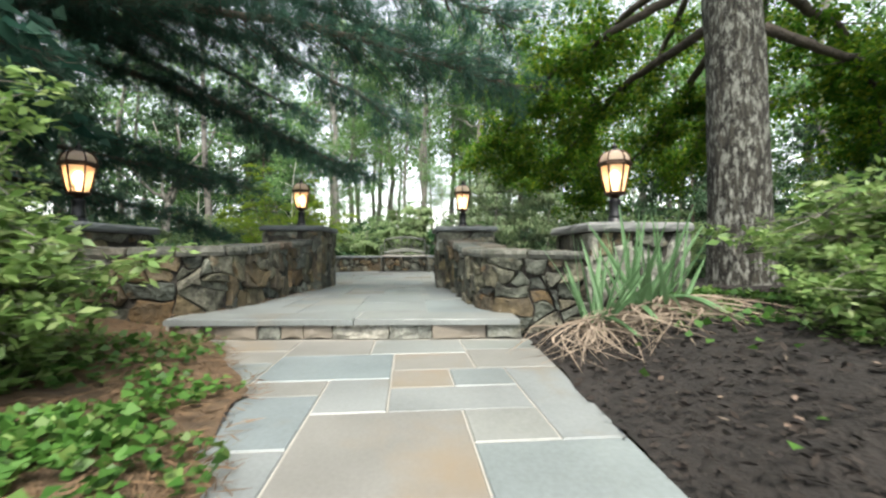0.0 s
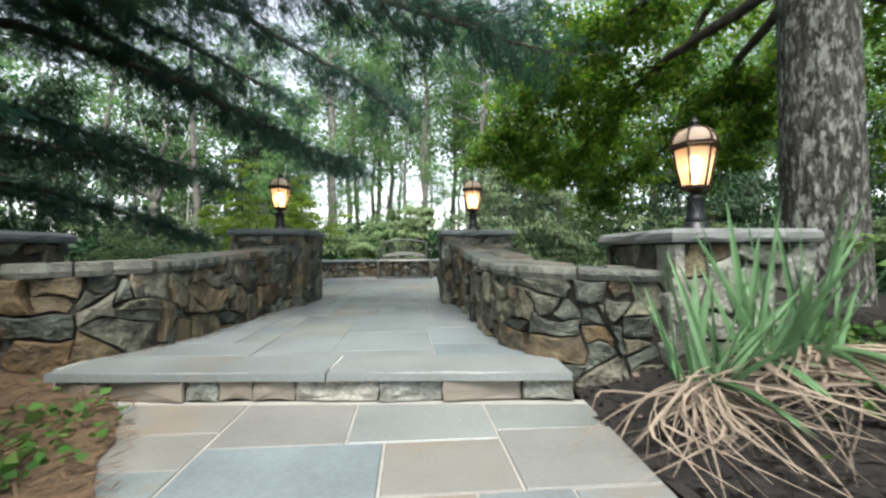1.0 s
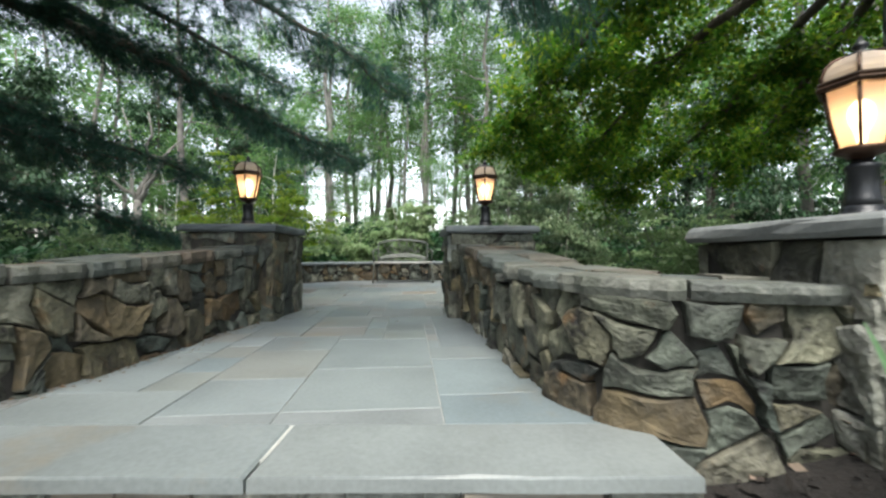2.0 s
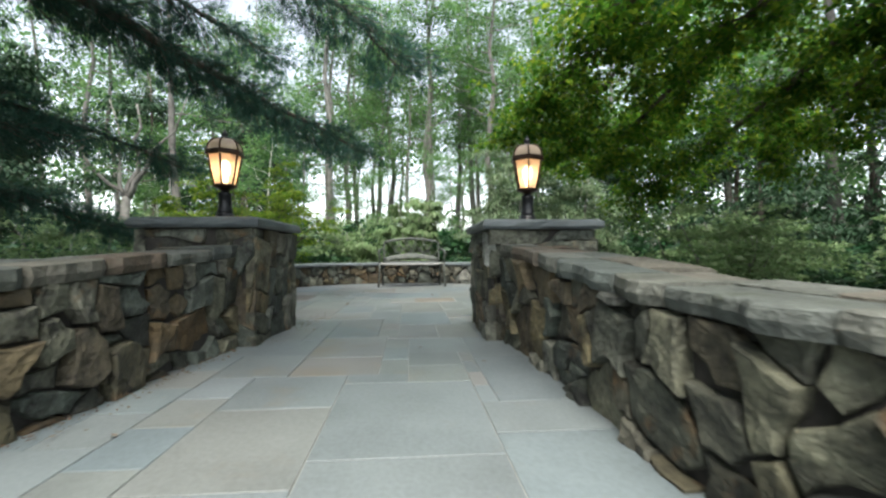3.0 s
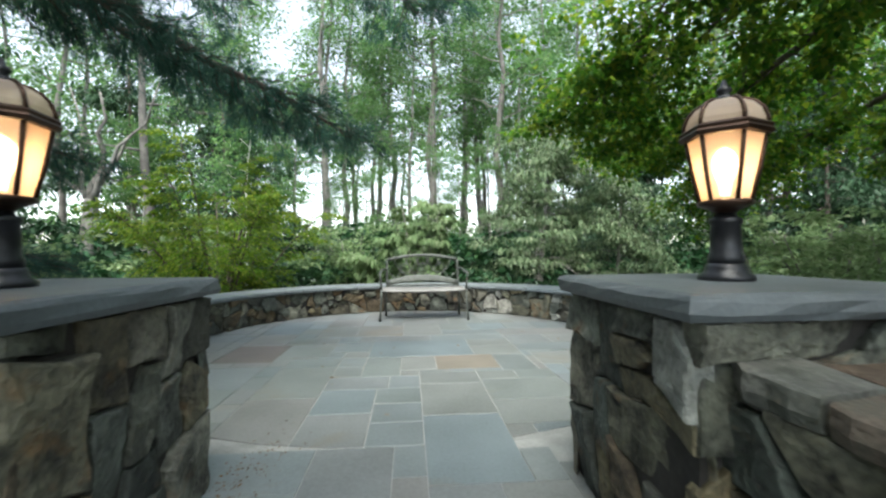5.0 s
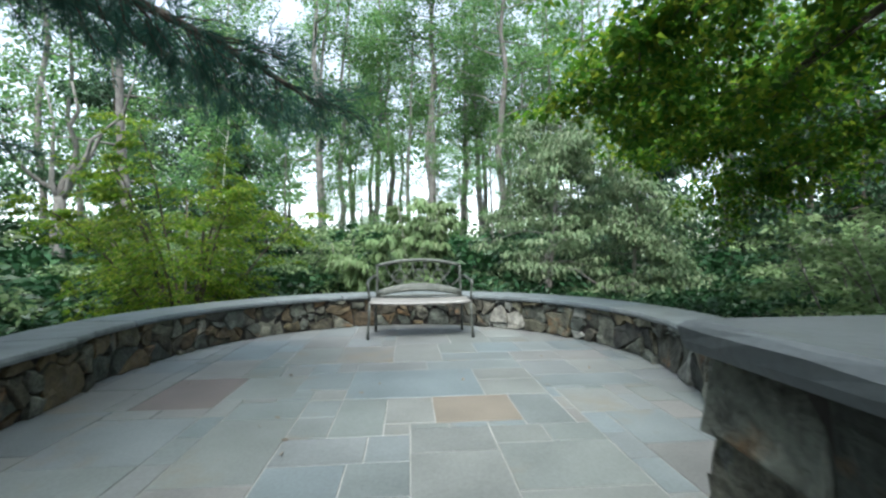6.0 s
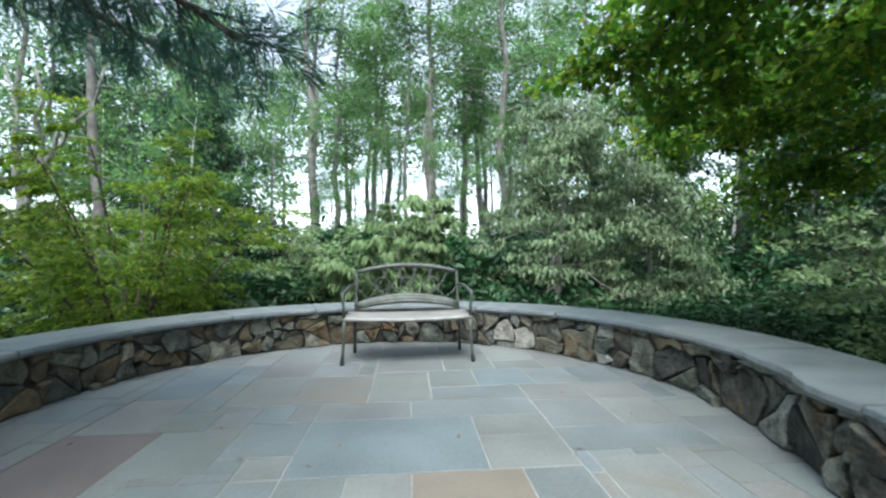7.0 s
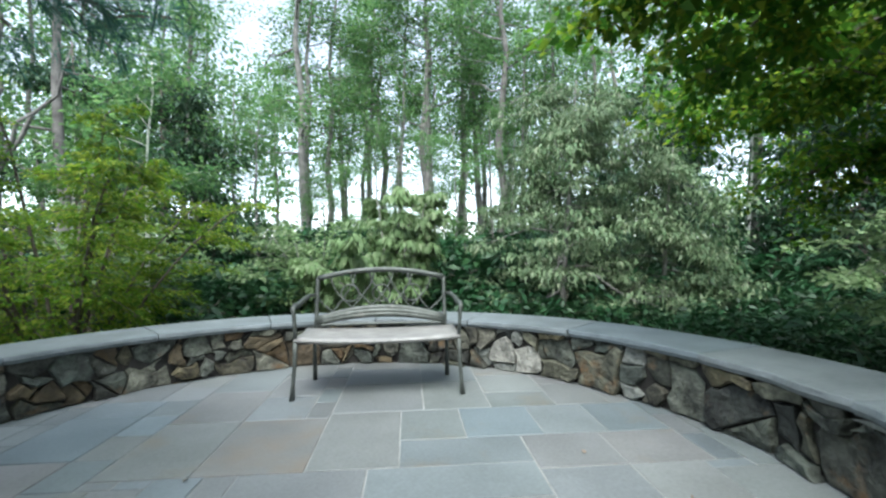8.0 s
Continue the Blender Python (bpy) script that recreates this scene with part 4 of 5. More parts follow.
put("trunk", ridged_trunk([(.05, .1, -.2), (0.03, 0.03, .25), (0, 0, 1.2), (-.03, 0, 3.0), (-.1, 0.1, 5.0), (-.1, .3, 8.5)], [.46, .36, .315, .30, .27, .18], BARK_PALE), maple)
BASE = np.array([3.5, 5.05, -0.1])
MAPLE_LIMBS = [  # ends of the limbs, in the world
    [(3.4, 5.05, 3.7), (2.7, 5.8, 3.75), (2.2, 6.9, 3.75), (1.85, 8.3, 3.6), (1.5, 9.6, 3.2), (1.25, 10.8, 2.75)],
    [(3.4, 5.1, 4.2), (2.9, 6.8, 4.4), (2.5, 8.6, 4.0), (2.2, 10.2, 3.3), (1.9, 11.4, 2.7)],
    [(3.5, 5.2, 4.6), (4.2, 7.2, 4.9), (4.4, 9.6, 4.3), (4.0, 11.6, 3.5), (3.7, 12.8, 3.0)],
    [(3.6, 5.1, 4.4), (5.2, 6.6, 4.8), (6.4, 8.6, 4.6), (7.0, 10.8, 4.0), (7.2, 12.4, 3.4)],
    [(3.3, 4.9, 4.9), (2.1, 4.9, 5.2), (1.2, 5.2, 5.2)],
    [(3.8, 4.9, 4.5), (5.6, 4.6, 4.8), (7.6, 4.8, 4.6)],
    [(3.8, 5.0, 3.6), (5.4, 6.0, 3.6), (7.4, 7.4, 3.2), (9.4, 9.0, 2.7)],
    [(3.6, 5.2, 3.5), (4.3, 7.4, 3.35), (4.6, 9.6, 2.95), (4.4, 11.6, 2.4), (4.1, 13.0, 1.95)],
    [(3.6, 5.1, 3.4), (3.3, 7.2, 3.45), (3.2, 9.2, 3.2), (3.0, 11.2, 2.75), (2.9, 12.4, 2.5)],
    [(3.7, 5.1, 3.3), (5.0, 7.4, 3.2), (5.8, 9.6, 2.8), (6.1, 11.6, 2.3)],
    [(3.8, 5.0, 3.1), (5.4, 5.6, 3.1), (6.8, 6.6, 2.7), (7.8, 7.8, 2.2)],
]
hubs = []
for pts in MAPLE_LIMBS:
    p = np.array(pts) - BASE
    n = 7 * (len(p) - 1) + 1
    t = np.linspace(0, len(p) - 1, n)
    line = np.stack([np.interp(t, np.arange(len(p)), p[:, k]) for k in range(3)], 1) + np.cumsum(rng.normal(size=(n, 3)) * .02, axis=0)
    runs = [(line, [.075 * (1 - 0.88 * i / n) for i in range(n)])]
    for i in range(int(n * .3), n):
        for _ in range(3):
            tip = line[i] + rng.normal(size=3) * np.array([.48, .55, .22]) + np.array([0, 0, -.14])
            tw = wander(rng, line[i], tip, 4, .03)
            runs.append((tw, [.012, .009, .007, .005, .003]))
            hubs += [tw[2], tw[3], tw[4], tip + rng.normal(size=3) * .15]
    put("limb", tubes("limb", runs, BARK_DARK, 6), maple)
put("crown", fan_leaves("crown", rng, hubs, 27, 0.24 * rng.uniform(.6, 1.4, len(hubs)), 0.085, L_MAPLE, flat=0.5, slim=0.75, droop=0.35), maple)


def shade_crown(th, foot, radius, low, high, n, mat, size):
    """Clumps of leaves in tiers round a great tree, added out of view to shade the walk."""
    a, u = rng.uniform(0, 2 * math.pi, n), rng.random(n)
    out = radius * np.sqrt(rng.uniform(.03, 1, n)) * (1 - .75 * u ** 1.6)
    tiers = np.stack([foot[0] + out * np.cos(a), foot[1] + out * np.sin(a), low + (high - low) * u], 1)
    put("upper_crown", fan_leaves("upper_crown", rng, tiers, 60, .7 * rng.uniform(.6, 1.3, n), size, mat, flat=.35, slim=.6, droop=.3), th)


# unseen leaves over the maple, added to cut the sky light
shade_crown(maple, (1.2, -1.6), 3.4, 6.0, 10.5, 90, L_MAPLE, .16)

# --- the white pine, whose limbs reach over from the other side
pine = empty("white_pine", pose(-6.4, 5.6, -0.4), label="white pine with long sweeping limbs of blue-green needles", category="tree")
put("trunk", ridged_trunk([(0, 0, -.3), (0, 0, .5), (.05, 0, 3), (.1, .1, 7), (.1, .1, 12)], [.42, .33, .29, .22, .10], BARK_DARK, 24), pine)
PB = np.array([-6.4, 5.6, -0.4])
for pts, r, twig in (
    ([(-6.4, 5.6, 3.4), (-5.0, 5.9, 3.2), (-3.6, 6.6, 2.85), (-2.85, 7.6, 2.45), (-2.1, 8.35, 2.17), (-1.5, 8.95, 1.93)], .075, .58),
    ([(-6.4, 5.6, 4.2), (-4.6, 6.6, 4.0), (-3.3, 7.7, 3.55), (-2.5, 8.5, 3.2)], .07, .7),
    ([(-6.4, 5.6, 3.9), (-4.6, 5.9, 4.0), (-2.8, 6.6, 3.8), (-1.6, 7.6, 3.4), (-1.0, 8.6, 3.1)], .07, .8),
    ([(-6.3, 5.5, 3.4), (-4.6, 4.9, 3.4), (-2.9, 4.5, 3.1), (-1.3, 4.4, 2.75), (-0.1, 4.5, 2.45), (0.9, 4.7, 2.25)], .07, .8),
    ([(-6.3, 5.5, 4.0), (-4.4, 4.6, 4.0), (-2.4, 4.0, 3.6), (-0.6, 3.9, 3.1), (0.7, 4.1, 2.75)], .065, .8),
    ([(-6.3, 5.5, 4.3), (-4.2, 4.9, 4.1), (-2.2, 4.9, 3.6), (-.5, 5.0, 3.05), (.6, 5.2, 2.75)], .065, .8),
    ([(-6.4, 5.6, 4.4), (-4.8, 7.2, 3.7), (-3.5, 8.4, 3.0), (-2.6, 9.2, 2.5), (-2.0, 9.7, 2.3)], .07, .8),
    ([(-6.3, 5.6, 2.6), (-5.4, 6.6, 2.5), (-4.6, 7.8, 2.2), (-4.1, 9.0, 1.9)], .05, .7),
    ([(-6.3, 5.6, 2.0), (-5.2, 5.8, 1.95), (-4.2, 6.0, 1.7), (-3.5, 6.4, 1.5)], .045, .7),
    ([(-6.3, 5.6, 1.6), (-5.5, 6.8, 1.45), (-5.0, 8.2, 1.15), (-4.7, 9.4, .9)], .04, .7),
    ([(-6.3, 5.4, 2.7), (-5.0, 4.2, 2.6), (-3.9, 3.4, 2.3), (-3.0, 3.0, 2.0)], .05, .7),
):
    pine_limb(pine, rng, np.array(pts) - PB, r, twig)
# unseen leaves above and low beside the pine, added to darken the walls
shade_crown(pine, (1.0, -1.6), 3.8, 5.0, 12.0, 280, L_PINE, .2)
shade_crown(pine, (1.0, -3.4), 2.5, 1.9, 6.0, 190, L_PINE, .2)

def spray_tree(name, rng, x, y, spread, height, mats, label, stems=13, sides=15, leaves=110, size=0.055, slim=0.5, sag=0.12, low=0.28, stem_r=.026, frond=.5, droop=.45, base=None):
    """Stems that fan out of one root and arch over, each with side branches that carry flat sprays of leaves."""
    z0 = floor_z(x, y) - .05 if base is None else base
    th = empty(name, pose(x, y, z0), label=label, category="tree")
    cen, way, twigs = [], [], []
    for k in range(stems):
        a = 2 * math.pi * (k + rng.uniform(-.35, .35)) / stems
        out = rng.uniform(.25, 1.0)
        top = height * rng.uniform(.82, 1.05) * (1.05 - .42 * out ** 2)
        t = np.linspace(0, 1, 9)
        line = np.stack([math.cos(a) * spread * out * t ** 1.25, math.sin(a) * spread * out * t ** 1.25, top * (1.25 * t - .25 * t ** 3)], 1)
        line += np.cumsum(rng.normal(size=line.shape) * .012 * height / 3, axis=0)
        put("stem", tubes("stem", [(line, [stem_r * (1 - .095 * q) for q in range(9)])], mats[0], 6), th)
        for j in range(sides):
            u = low + (1 - low) * (j + rng.random()) / sides
            i = min(int(u * 8), 7)
            p = line[i] + (line[i + 1] - line[i]) * (u * 8 - i)
            b = a + rng.normal() * 1.0
            ln = spread * frond * (1.15 - .75 * u) * rng.uniform(.6, 1.3)
            d = np.array([math.cos(b), math.sin(b), rng.uniform(.0, .45)])
            v = np.linspace(0, 1, 5)[:, None]
            br = p + d * ln * v - np.array([0, 0, 1.0]) * sag * ln * 3 * v ** 2
            twigs.append((br, [.007, .006, .005, .004, .003]))
            n = int(leaves * rng.uniform(.6, 1.3))
            w = rng.random(n) ** .8
            q = np.stack([np.interp(w * 4, np.arange(5), br[:, m]) for m in range(3)], 1)
            lat = np.array([-d[1], d[0], 0])
            half = ln * .34 * np.sin(np.pi * np.clip(w * .85 + .12, 0, 1))
            off = rng.uniform(-1, 1, n)
            q = q + lat * (off * half)[:, None] - np.array([0, 0, 1.0]) * (np.abs(off) * half * .25)[:, None] + rng.normal(size=(n, 3)) * np.array([.02, .02, .022])
            cen.append(q)
            way.append(d * .8 + lat * off[:, None] * .9 + rng.normal(size=(n, 3)) * np.array([.35, .35, .2]))
    put("twig", tubes("twig", twigs, mats[0], 4), th, kind="stuff")
    cen, way = np.concatenate(cen), np.concatenate(way)
    L = size * rng.uniform(.6, 1.35, len(cen))
    put("foliage", leaf_cloud("foliage", cen, way, L, L * slim, mats[1], rng=rng, droop=droop), th)
    return th


# --- the yellow-green Japanese maple behind the round wall
spray_tree("japanese_maple", rng, -4.7, 12.5, 2.3, 3.75, (BARK_DARK, L_JAP), "yellow-green Japanese maple spreading over the terrace wall", stems=17, sides=17, leaves=120, size=0.062, slim=.5, frond=.42)

# --- pale dogwoods
spray_tree("dogwood", rng, -1.4, 15.6, 1.75, 3.25, (BARK_GREY, L_DOGWOOD), "pale green dogwood behind the bench", stems=11, sides=14, leaves=85, size=0.12, slim=.5, sag=.05, low=.35, frond=.45, droop=.95)
dog = shrub("dogwood", rng, 4.7, 10.8, 1.5, 1.4, 2.3, (BARK_GREY, L_DOGWOOD), "pale green dogwood beside the walk", stems=10, per=40, size=0.11, hub=0.28, slim=0.5, flat=0.3, layers=0, category="tree", tiers=5)
for x, y, s, a in ((7.2, 13.5, 1.15, 40), (9.4, 11.0, 1.0, 250), (-6.6, 15.4, 1.2, 80), (-3.4, 17.4, 1.1, 120), (-6.0, 9.4, .9, 20)):
    copy_thing(dog, pose(x, y, floor_z(x, y) - .05, 0, 0, a) @ Matrix.Scale(s, 4))

# --- low evergreen undergrowth
rho = shrub("rhododendron", rng, 7.0, 9.0, 1.3, 1.2, 1.3, (BARK_DARK, L_RHODO), "dark green rhododendron undergrowth", stems=9, per=17, size=0.17, hub=0.24, slim=0.35, flat=0.6, group="undergrowth", tiers=7)
spots = [(3.6, 9.6, .8), (5.4, 12.8, 1.0), (4.2, 15.0, .9), (6.8, 16.2, 1.2), (8.8, 14.4, 1.2), (9.5, 8.4, 1.2), (11, 12, 1.3), (10.6, 16.6, 1.4), (13.5, 14.5, 1.5), (13, 10, 1.4), (1.0, 15.3, 1.15), (0.3, 18.6, 1.7), (-1.8, 19.6, 1.8), (-5.6, 14.6, 1.3), (3.2, 14.4, .75), (-4.6, 17.2, 1.4), (-7.6, 17, 1.6), (-9, 13, 1.5), (-7.6, 10.8, 1.3), (-6.4, 8.0, 1.0), (-9.5, 9, 1.5), (-5.2, 7.0, .8), (-11.5, 16, 1.8), (16.5, 18, 1.9), (15.5, 12.5, 1.7), (4.0, 18.6, 1.4), (8.0, 20, 1.8), (13, 20, 2.0), (-13, 11, 1.7), (5.8, 6.8, .9), (8.2, 6.2, 1.2), (-14, 20, 2.2), (-3.5, 22, 2.0), (-8.6, 22, 2.2), (2.5, 22.5, 1.8), (16, 25, 2.6), (-18, 14, 2.2), (4, 28, 2.2), (-4, 29, 2.2)]
for x, y, s in spots:
    copy_thing(rho, pose(x, y, floor_z(x, y) - .05, 0, 0, rng.uniform(0, 360)) @ Matrix.Scale(s, 4))

# --- drooping hemlocks
limb_tree("pale_hemlock", rng, 1.75, 16.2, 5.6, .09, (0.5, 0.2), (-.35, .0), (BARK_GREY, L_HEMLOCK_LIT), "drooping young hemlock with sprays in lit pale green", group="hemlocks", limbs=40, hub_r=.45, per=95, size=.10, first=.12, reach=.36, slim=.4, flat=.22, droop=.8)
limb_tree("pale_hemlock", rng, 3.9, 16.6, 4.4, .07, (0.3, -.2), (-.35, .0), (BARK_GREY, L_HEMLOCK_LIT), "drooping young hemlock with sprays in lit pale green", group="hemlocks", limbs=24, hub_r=.5, per=60, size=.11, first=.2, reach=.34, slim=.4, flat=.3, droop=.7)
hem = limb_tree("hemlock", rng, 6.4, 20.6, 6.0, .10, (0.1, 0.2), (-.4, -.05), (BARK_DARK, L_HEMLOCK_SHADED), "hemlock with drooping sprays in shaded dark green", group="hemlocks", limbs=30, hub_r=.5, per=46, size=.14, first=.10, reach=.36, slim=.42, flat=.32, droop=.6)
# the first eight stand mostly out of view, added to keep light off the walls
for x, y, s, a in ((-8.8, 2.6, 1.1, 15), (-9.6, 7.2, 1.25, 200), (-8.2, -1.2, 1.3, 95), (-10.5, -5, 1.5, 310), (8.6, 0.8, 1.2, 70), (9.3, 5.0, 1.2, 160), (7.4, -3.2, 1.2, 250), (11.6, 7.6, 1.4, 20), (3.7, 20.2, 1.0, 60), (10.5, 19, 1.4, 300), (14, 22, 1.6, 20), (-8.0, 19.5, 1.2, 140), (-13.5, 13.5, 1.2, 250), (9.6, 16.2, 1.0, 100), (-10.8, 24, 1.6, 170), (17, 16, 1.5, 45), (-15, 17, 1.5, 100), (13, 13, 1.1, 10), (19, 22, 1.8, 80), (7.5, 24, 1.5, 120), (-16, 26, 1.8, 210), (22, 15, 1.8, 20), (-20, 18, 1.8, 60), (-13.5, 7, 1.3, 60), (12, 8.5, 1.2, 270), (15, 5, 1.4, 200), (9.8, 4.2, 1.0, 140)):
    copy_thing(hem, pose(x, y, floor_z(x, y) - .05, 0, 0, a) @ Matrix.Scale(s, 4))

# --- a bare forked tree among the woods
snag = empty("bare_tree", pose(-11.6, 18.0, floor_z(-11.6, 18.0) - .1) @ Matrix.Scale(.85, 4), label="bare grey forked tree among the woods", category="tree")
put("trunk", tubes("trunk", [([(0, 0, 0), (.1, 0, 1.6), (-.1, 0, 3.2), (.05, 0, 4.6)], [.26, .22, .19, .16])], BARK_GREY), snag)
for tip, r in (((-2.4, .2, 6.9), .10), ((1.4, .1, 6.8), .13), ((.6, -.2, 8.4), .13), ((-1.0, .4, 8.8), .09), ((2.4, .3, 8.9), .08)):
    put("limb", tubes("limb", [(wander(rng, (0, 0, 4.4), tip, 6, .13), [r * (1 - .12 * q) for q in range(7)])], BARK_GREY), snag)

# --- slim birches
birch = limb_tree("birch", rng, 13.4, 19.5, 6.5, .06, (0.5, 0.1), (0.3, 0.9), (BIRCH, L_WOODS), "slim white-barked birch sapling", group="birches", limbs=9, hub_r=.6, per=40, size=.12, first=.45, reach=.2)
for x, y, s, a in ((-12.2, 21, 1.1, 90), (-12.8, 22, 1.0, 200), (9.5, 22, 1.2, 10), (16.5, 21, 1.0, 120), (-5.2, 14.6, .8, 300)):
    copy_thing(birch, pose(x, y, floor_z(x, y) - .05, 0, 0, a) @ Matrix.Scale(s, 4))

# --- the tall woods behind: one made of each sort, then set out with turns of their own
kinds = []
for k in range(5):
    x, y = ((-15, 30), (-6.5, 27), (2.6, 37), (8.5, 31), (17, 29))[k]
    kinds.append(limb_tree("woodland_tree", rng, x, y, rng.uniform(16, 20), rng.uniform(.15, .24), rng.normal(size=2) * 0.7, (0.05, 0.5), (BARK_GREY, L_WOODS),
                           "tall slender woodland tree with grey bark and thin leaves", group="woodland trees", limbs=14, hub_r=1.0, per=54, size=0.17, first=(.32, .25, .4, .3, .22)[k], reach=0.2, twist=1.6))
for k in range(44):
    src = kinds[k % 5]
    a = radians(-62 + 124 * (k + rng.uniform(0, 1)) / 44)
    dist = rng.uniform(19, 50) if abs(a) > radians(12) else rng.uniform(27, 52)
    x, y = -0.5 + dist * math.sin(a), 2 + dist * math.cos(a)
    copy_thing(src, pose(x, y, floor_z(x, y) - .1, 0, 0, rng.uniform(0, 360)) @ Matrix.Scale(rng.uniform(0.75, 1.15), 4))
# high-crowned ones stand before the opening
for k in range(13):
    a = radians(-15 + 28 * (k + rng.uniform(0, 1)) / 13)
    dist = rng.uniform(25, 40)
    x, y = -0.5 + dist * math.sin(a), 2 + dist * math.cos(a)
    copy_thing(kinds[2], pose(x, y, floor_z(x, y) - .1, 0, 0, rng.uniform(0, 360)) @ Matrix.Scale(rng.uniform(0.9, 1.2), 4))
# saplings that break up the light under the crowns
for k in range(16):
    a = radians(-26 + 46 * (k + rng.uniform(0, 1)) / 16)
    dist = rng.uniform(17, 26)
    x, y = -0.5 + dist * math.sin(a), 4 + dist * math.cos(a)
    copy_thing(kinds[(4, 1, 0)[k % 3]], pose(x, y, floor_z(x, y) - .1, 0, 0, rng.uniform(0, 360)) @ Matrix.Scale(rng.uniform(.28, .46), 4))
# the far woods behind them, thinning towards the opening straight ahead
far_c, far_n = [], 0
while far_n < 42000:
    a = radians(rng.uniform(-66, 66))
    dist = rng.uniform(48, 64)
    opening = math.exp(-((a + radians(3)) / radians(13)) ** 2)
    z = rng.random() ** 1.4 * 22
    lump = noise.noise(Vector((math.degrees(a) * .22, z * .30, 5))) + 0.5 * noise.noise(Vector((math.degrees(a) * .7, z * .9, 9)))
    if lump < -.05 + .6 * opening * (1 if 3 < z < 12 else 0) - .25 * (z < 5):
        continue
    x, y = dist * math.sin(a), 2 + dist * math.cos(a)
    far_c.append((x, y, floor_z(x, y) + z))
    far_n += 1
far_c = np.array(far_c)
L = rng.uniform(.35, .75, far_n)
put("far_woods", leaf_cloud("far_woods", far_c, rng.normal(size=(far_n, 3)), L, L * .7, L_WOODS, rng=rng), label="distant green woods behind the nearer trees", category="woods", kind="stuff")
# and some unseen ones behind the start of the walk, added to close it for reflections
for x, y in ((-8, -6), (-3, -10), (4, -9), (9, -4), (10, 3), (-11, 1)):
    copy_thing(kinds[int(rng.integers(5))], pose(x, y, floor_z(x, y) - .1, 0, 0, rng.uniform(0, 360)) @ Matrix.Scale(rng.uniform(0.7, 0.9), 4))

# --- planting along the path
azalea = shrub("azalea", rng, -2.05, 1.62, .66, .56, .66, (BARK_GREY, L_AZALEA), "light green azalea bush beside the path", stems=12, per=24, size=0.066, hub=0.085, slim=0.42, flat=0.45, base=-0.08, group="azaleas", tiers=11, droop=0.0)
copy_thing(azalea, pose(-2.35, 1.5, -.08, 0, 0, 140) @ Matrix.Scale(1.0, 4))
copy_thing(azalea, pose(-3.0, 1.95, -.05, 0, 0, 30) @ Matrix.Scale(1.05, 4))
copy_thing(azalea, pose(2.95, 2.5, -.02, 0, 0, 75) @ Matrix.Scale(1.3, 4))
copy_thing(azalea, pose(2.15, 1.75, -.08, 0, 0, 220) @ Matrix.Scale(.8, 4))
copy_thing(azalea, pose(3.3, 1.9, .0, 0, 0, 190) @ Matrix.Scale(1.4, 4))
shrub("tall_azalea", rng, -2.45, 1.75, .55, .5, 1.5, (BARK_GREY, L_AZALEA), "tall leggy azalea with bare grey twigs", stems=10, per=20, size=0.066, hub=0.09, slim=0.42, flat=0.45, base=-.06, tiers=8, category="shrub", droop=0.0)


def bed_z(x, y):
    if x < 0:
        u = (x + 5.0) / (left_edge(y) + 5.0)
        return -0.145 + 0.22 * math.sin(math.pi * (1 - u) * 0.9) * (0.6 + 0.1 * y)
    return -0.155 + 0.26 * float(smooth_step(0.0, 0.26, (x - 0.62) / 4.38))


def ivy_patch(cx, cy, rx, ry, n, label):
    """Ivy leaves on short stalks over a stretch of bed."""
    th = empty("ivy", pose(cx, cy, bed_z(cx, cy)), label=label, category="ivy", group="ivy patches", kind="stuff")
    c, w = [], []
    while len(c) < n:
        x, y = rng.normal() * rx, rng.normal() * ry
        if noise.noise(Vector(((cx + x) * 2.2, (cy + y) * 2.2, 7))) < -.12 or (cx < 0 and cx + x > left_edge(cy + y) + .03) or (cx > 0 and cx + x < .66):
            continue
        c.append((x, y, bed_z(cx + x, cy + y) - bed_z(cx, cy) + rng.uniform(.015, .07)))
        w.append((rng.normal(), rng.normal(), rng.uniform(-.1, .5)))
    L = .052 * rng.uniform(.5, 1.25, n)
    put("leaves", leaf_cloud("leaves", np.array(c), np.array(w), L, L * .9, L_IVY, rng=rng, droop=.1), th, kind="stuff")


ivy_patch(-1.25, 1.30, .32, .32, 1500, "bright green ivy creeping over pine litter")
ivy_patch(-1.7, 2.45, .26, .40, 330, "bright green ivy creeping below the wall")
ivy_patch(2.1, 2.75, .4, .4, 900, "green ground ivy under the azaleas")
ivy_patch(1.95, 3.25, .26, .24, 700, "green ground ivy behind the irises")
ivy_patch(1.5, 1.5, .45, .35, 40, "few pale ivy leaves on dark mulch")


def scatter(name, label, category, n, area, length, width, mat):
    """Loose litter lying on the beds."""
    x0, x1, y0, y1 = area
    x, y = rng.uniform(x0, x1, n), rng.uniform(y0, y1, n)
    ok = [(cx, cy) for cx, cy in zip(x, y) if (cx > .63 if x0 > 0 else cx < left_edge(cy) + .05)]
    c = np.array([(cx, cy, bed_z(cx, cy) + .012 + .02 * rng.random()) for cx, cy in ok])
    w = rng.normal(size=(len(c), 3)) * np.array([1, 1, .15])
    L = length * rng.uniform(.5, 1.3, len(c))
    put(name, leaf_cloud(name, c, w, L, L * width, mat, rng=rng, fold=.05), label=label, category=category, kind="stuff")


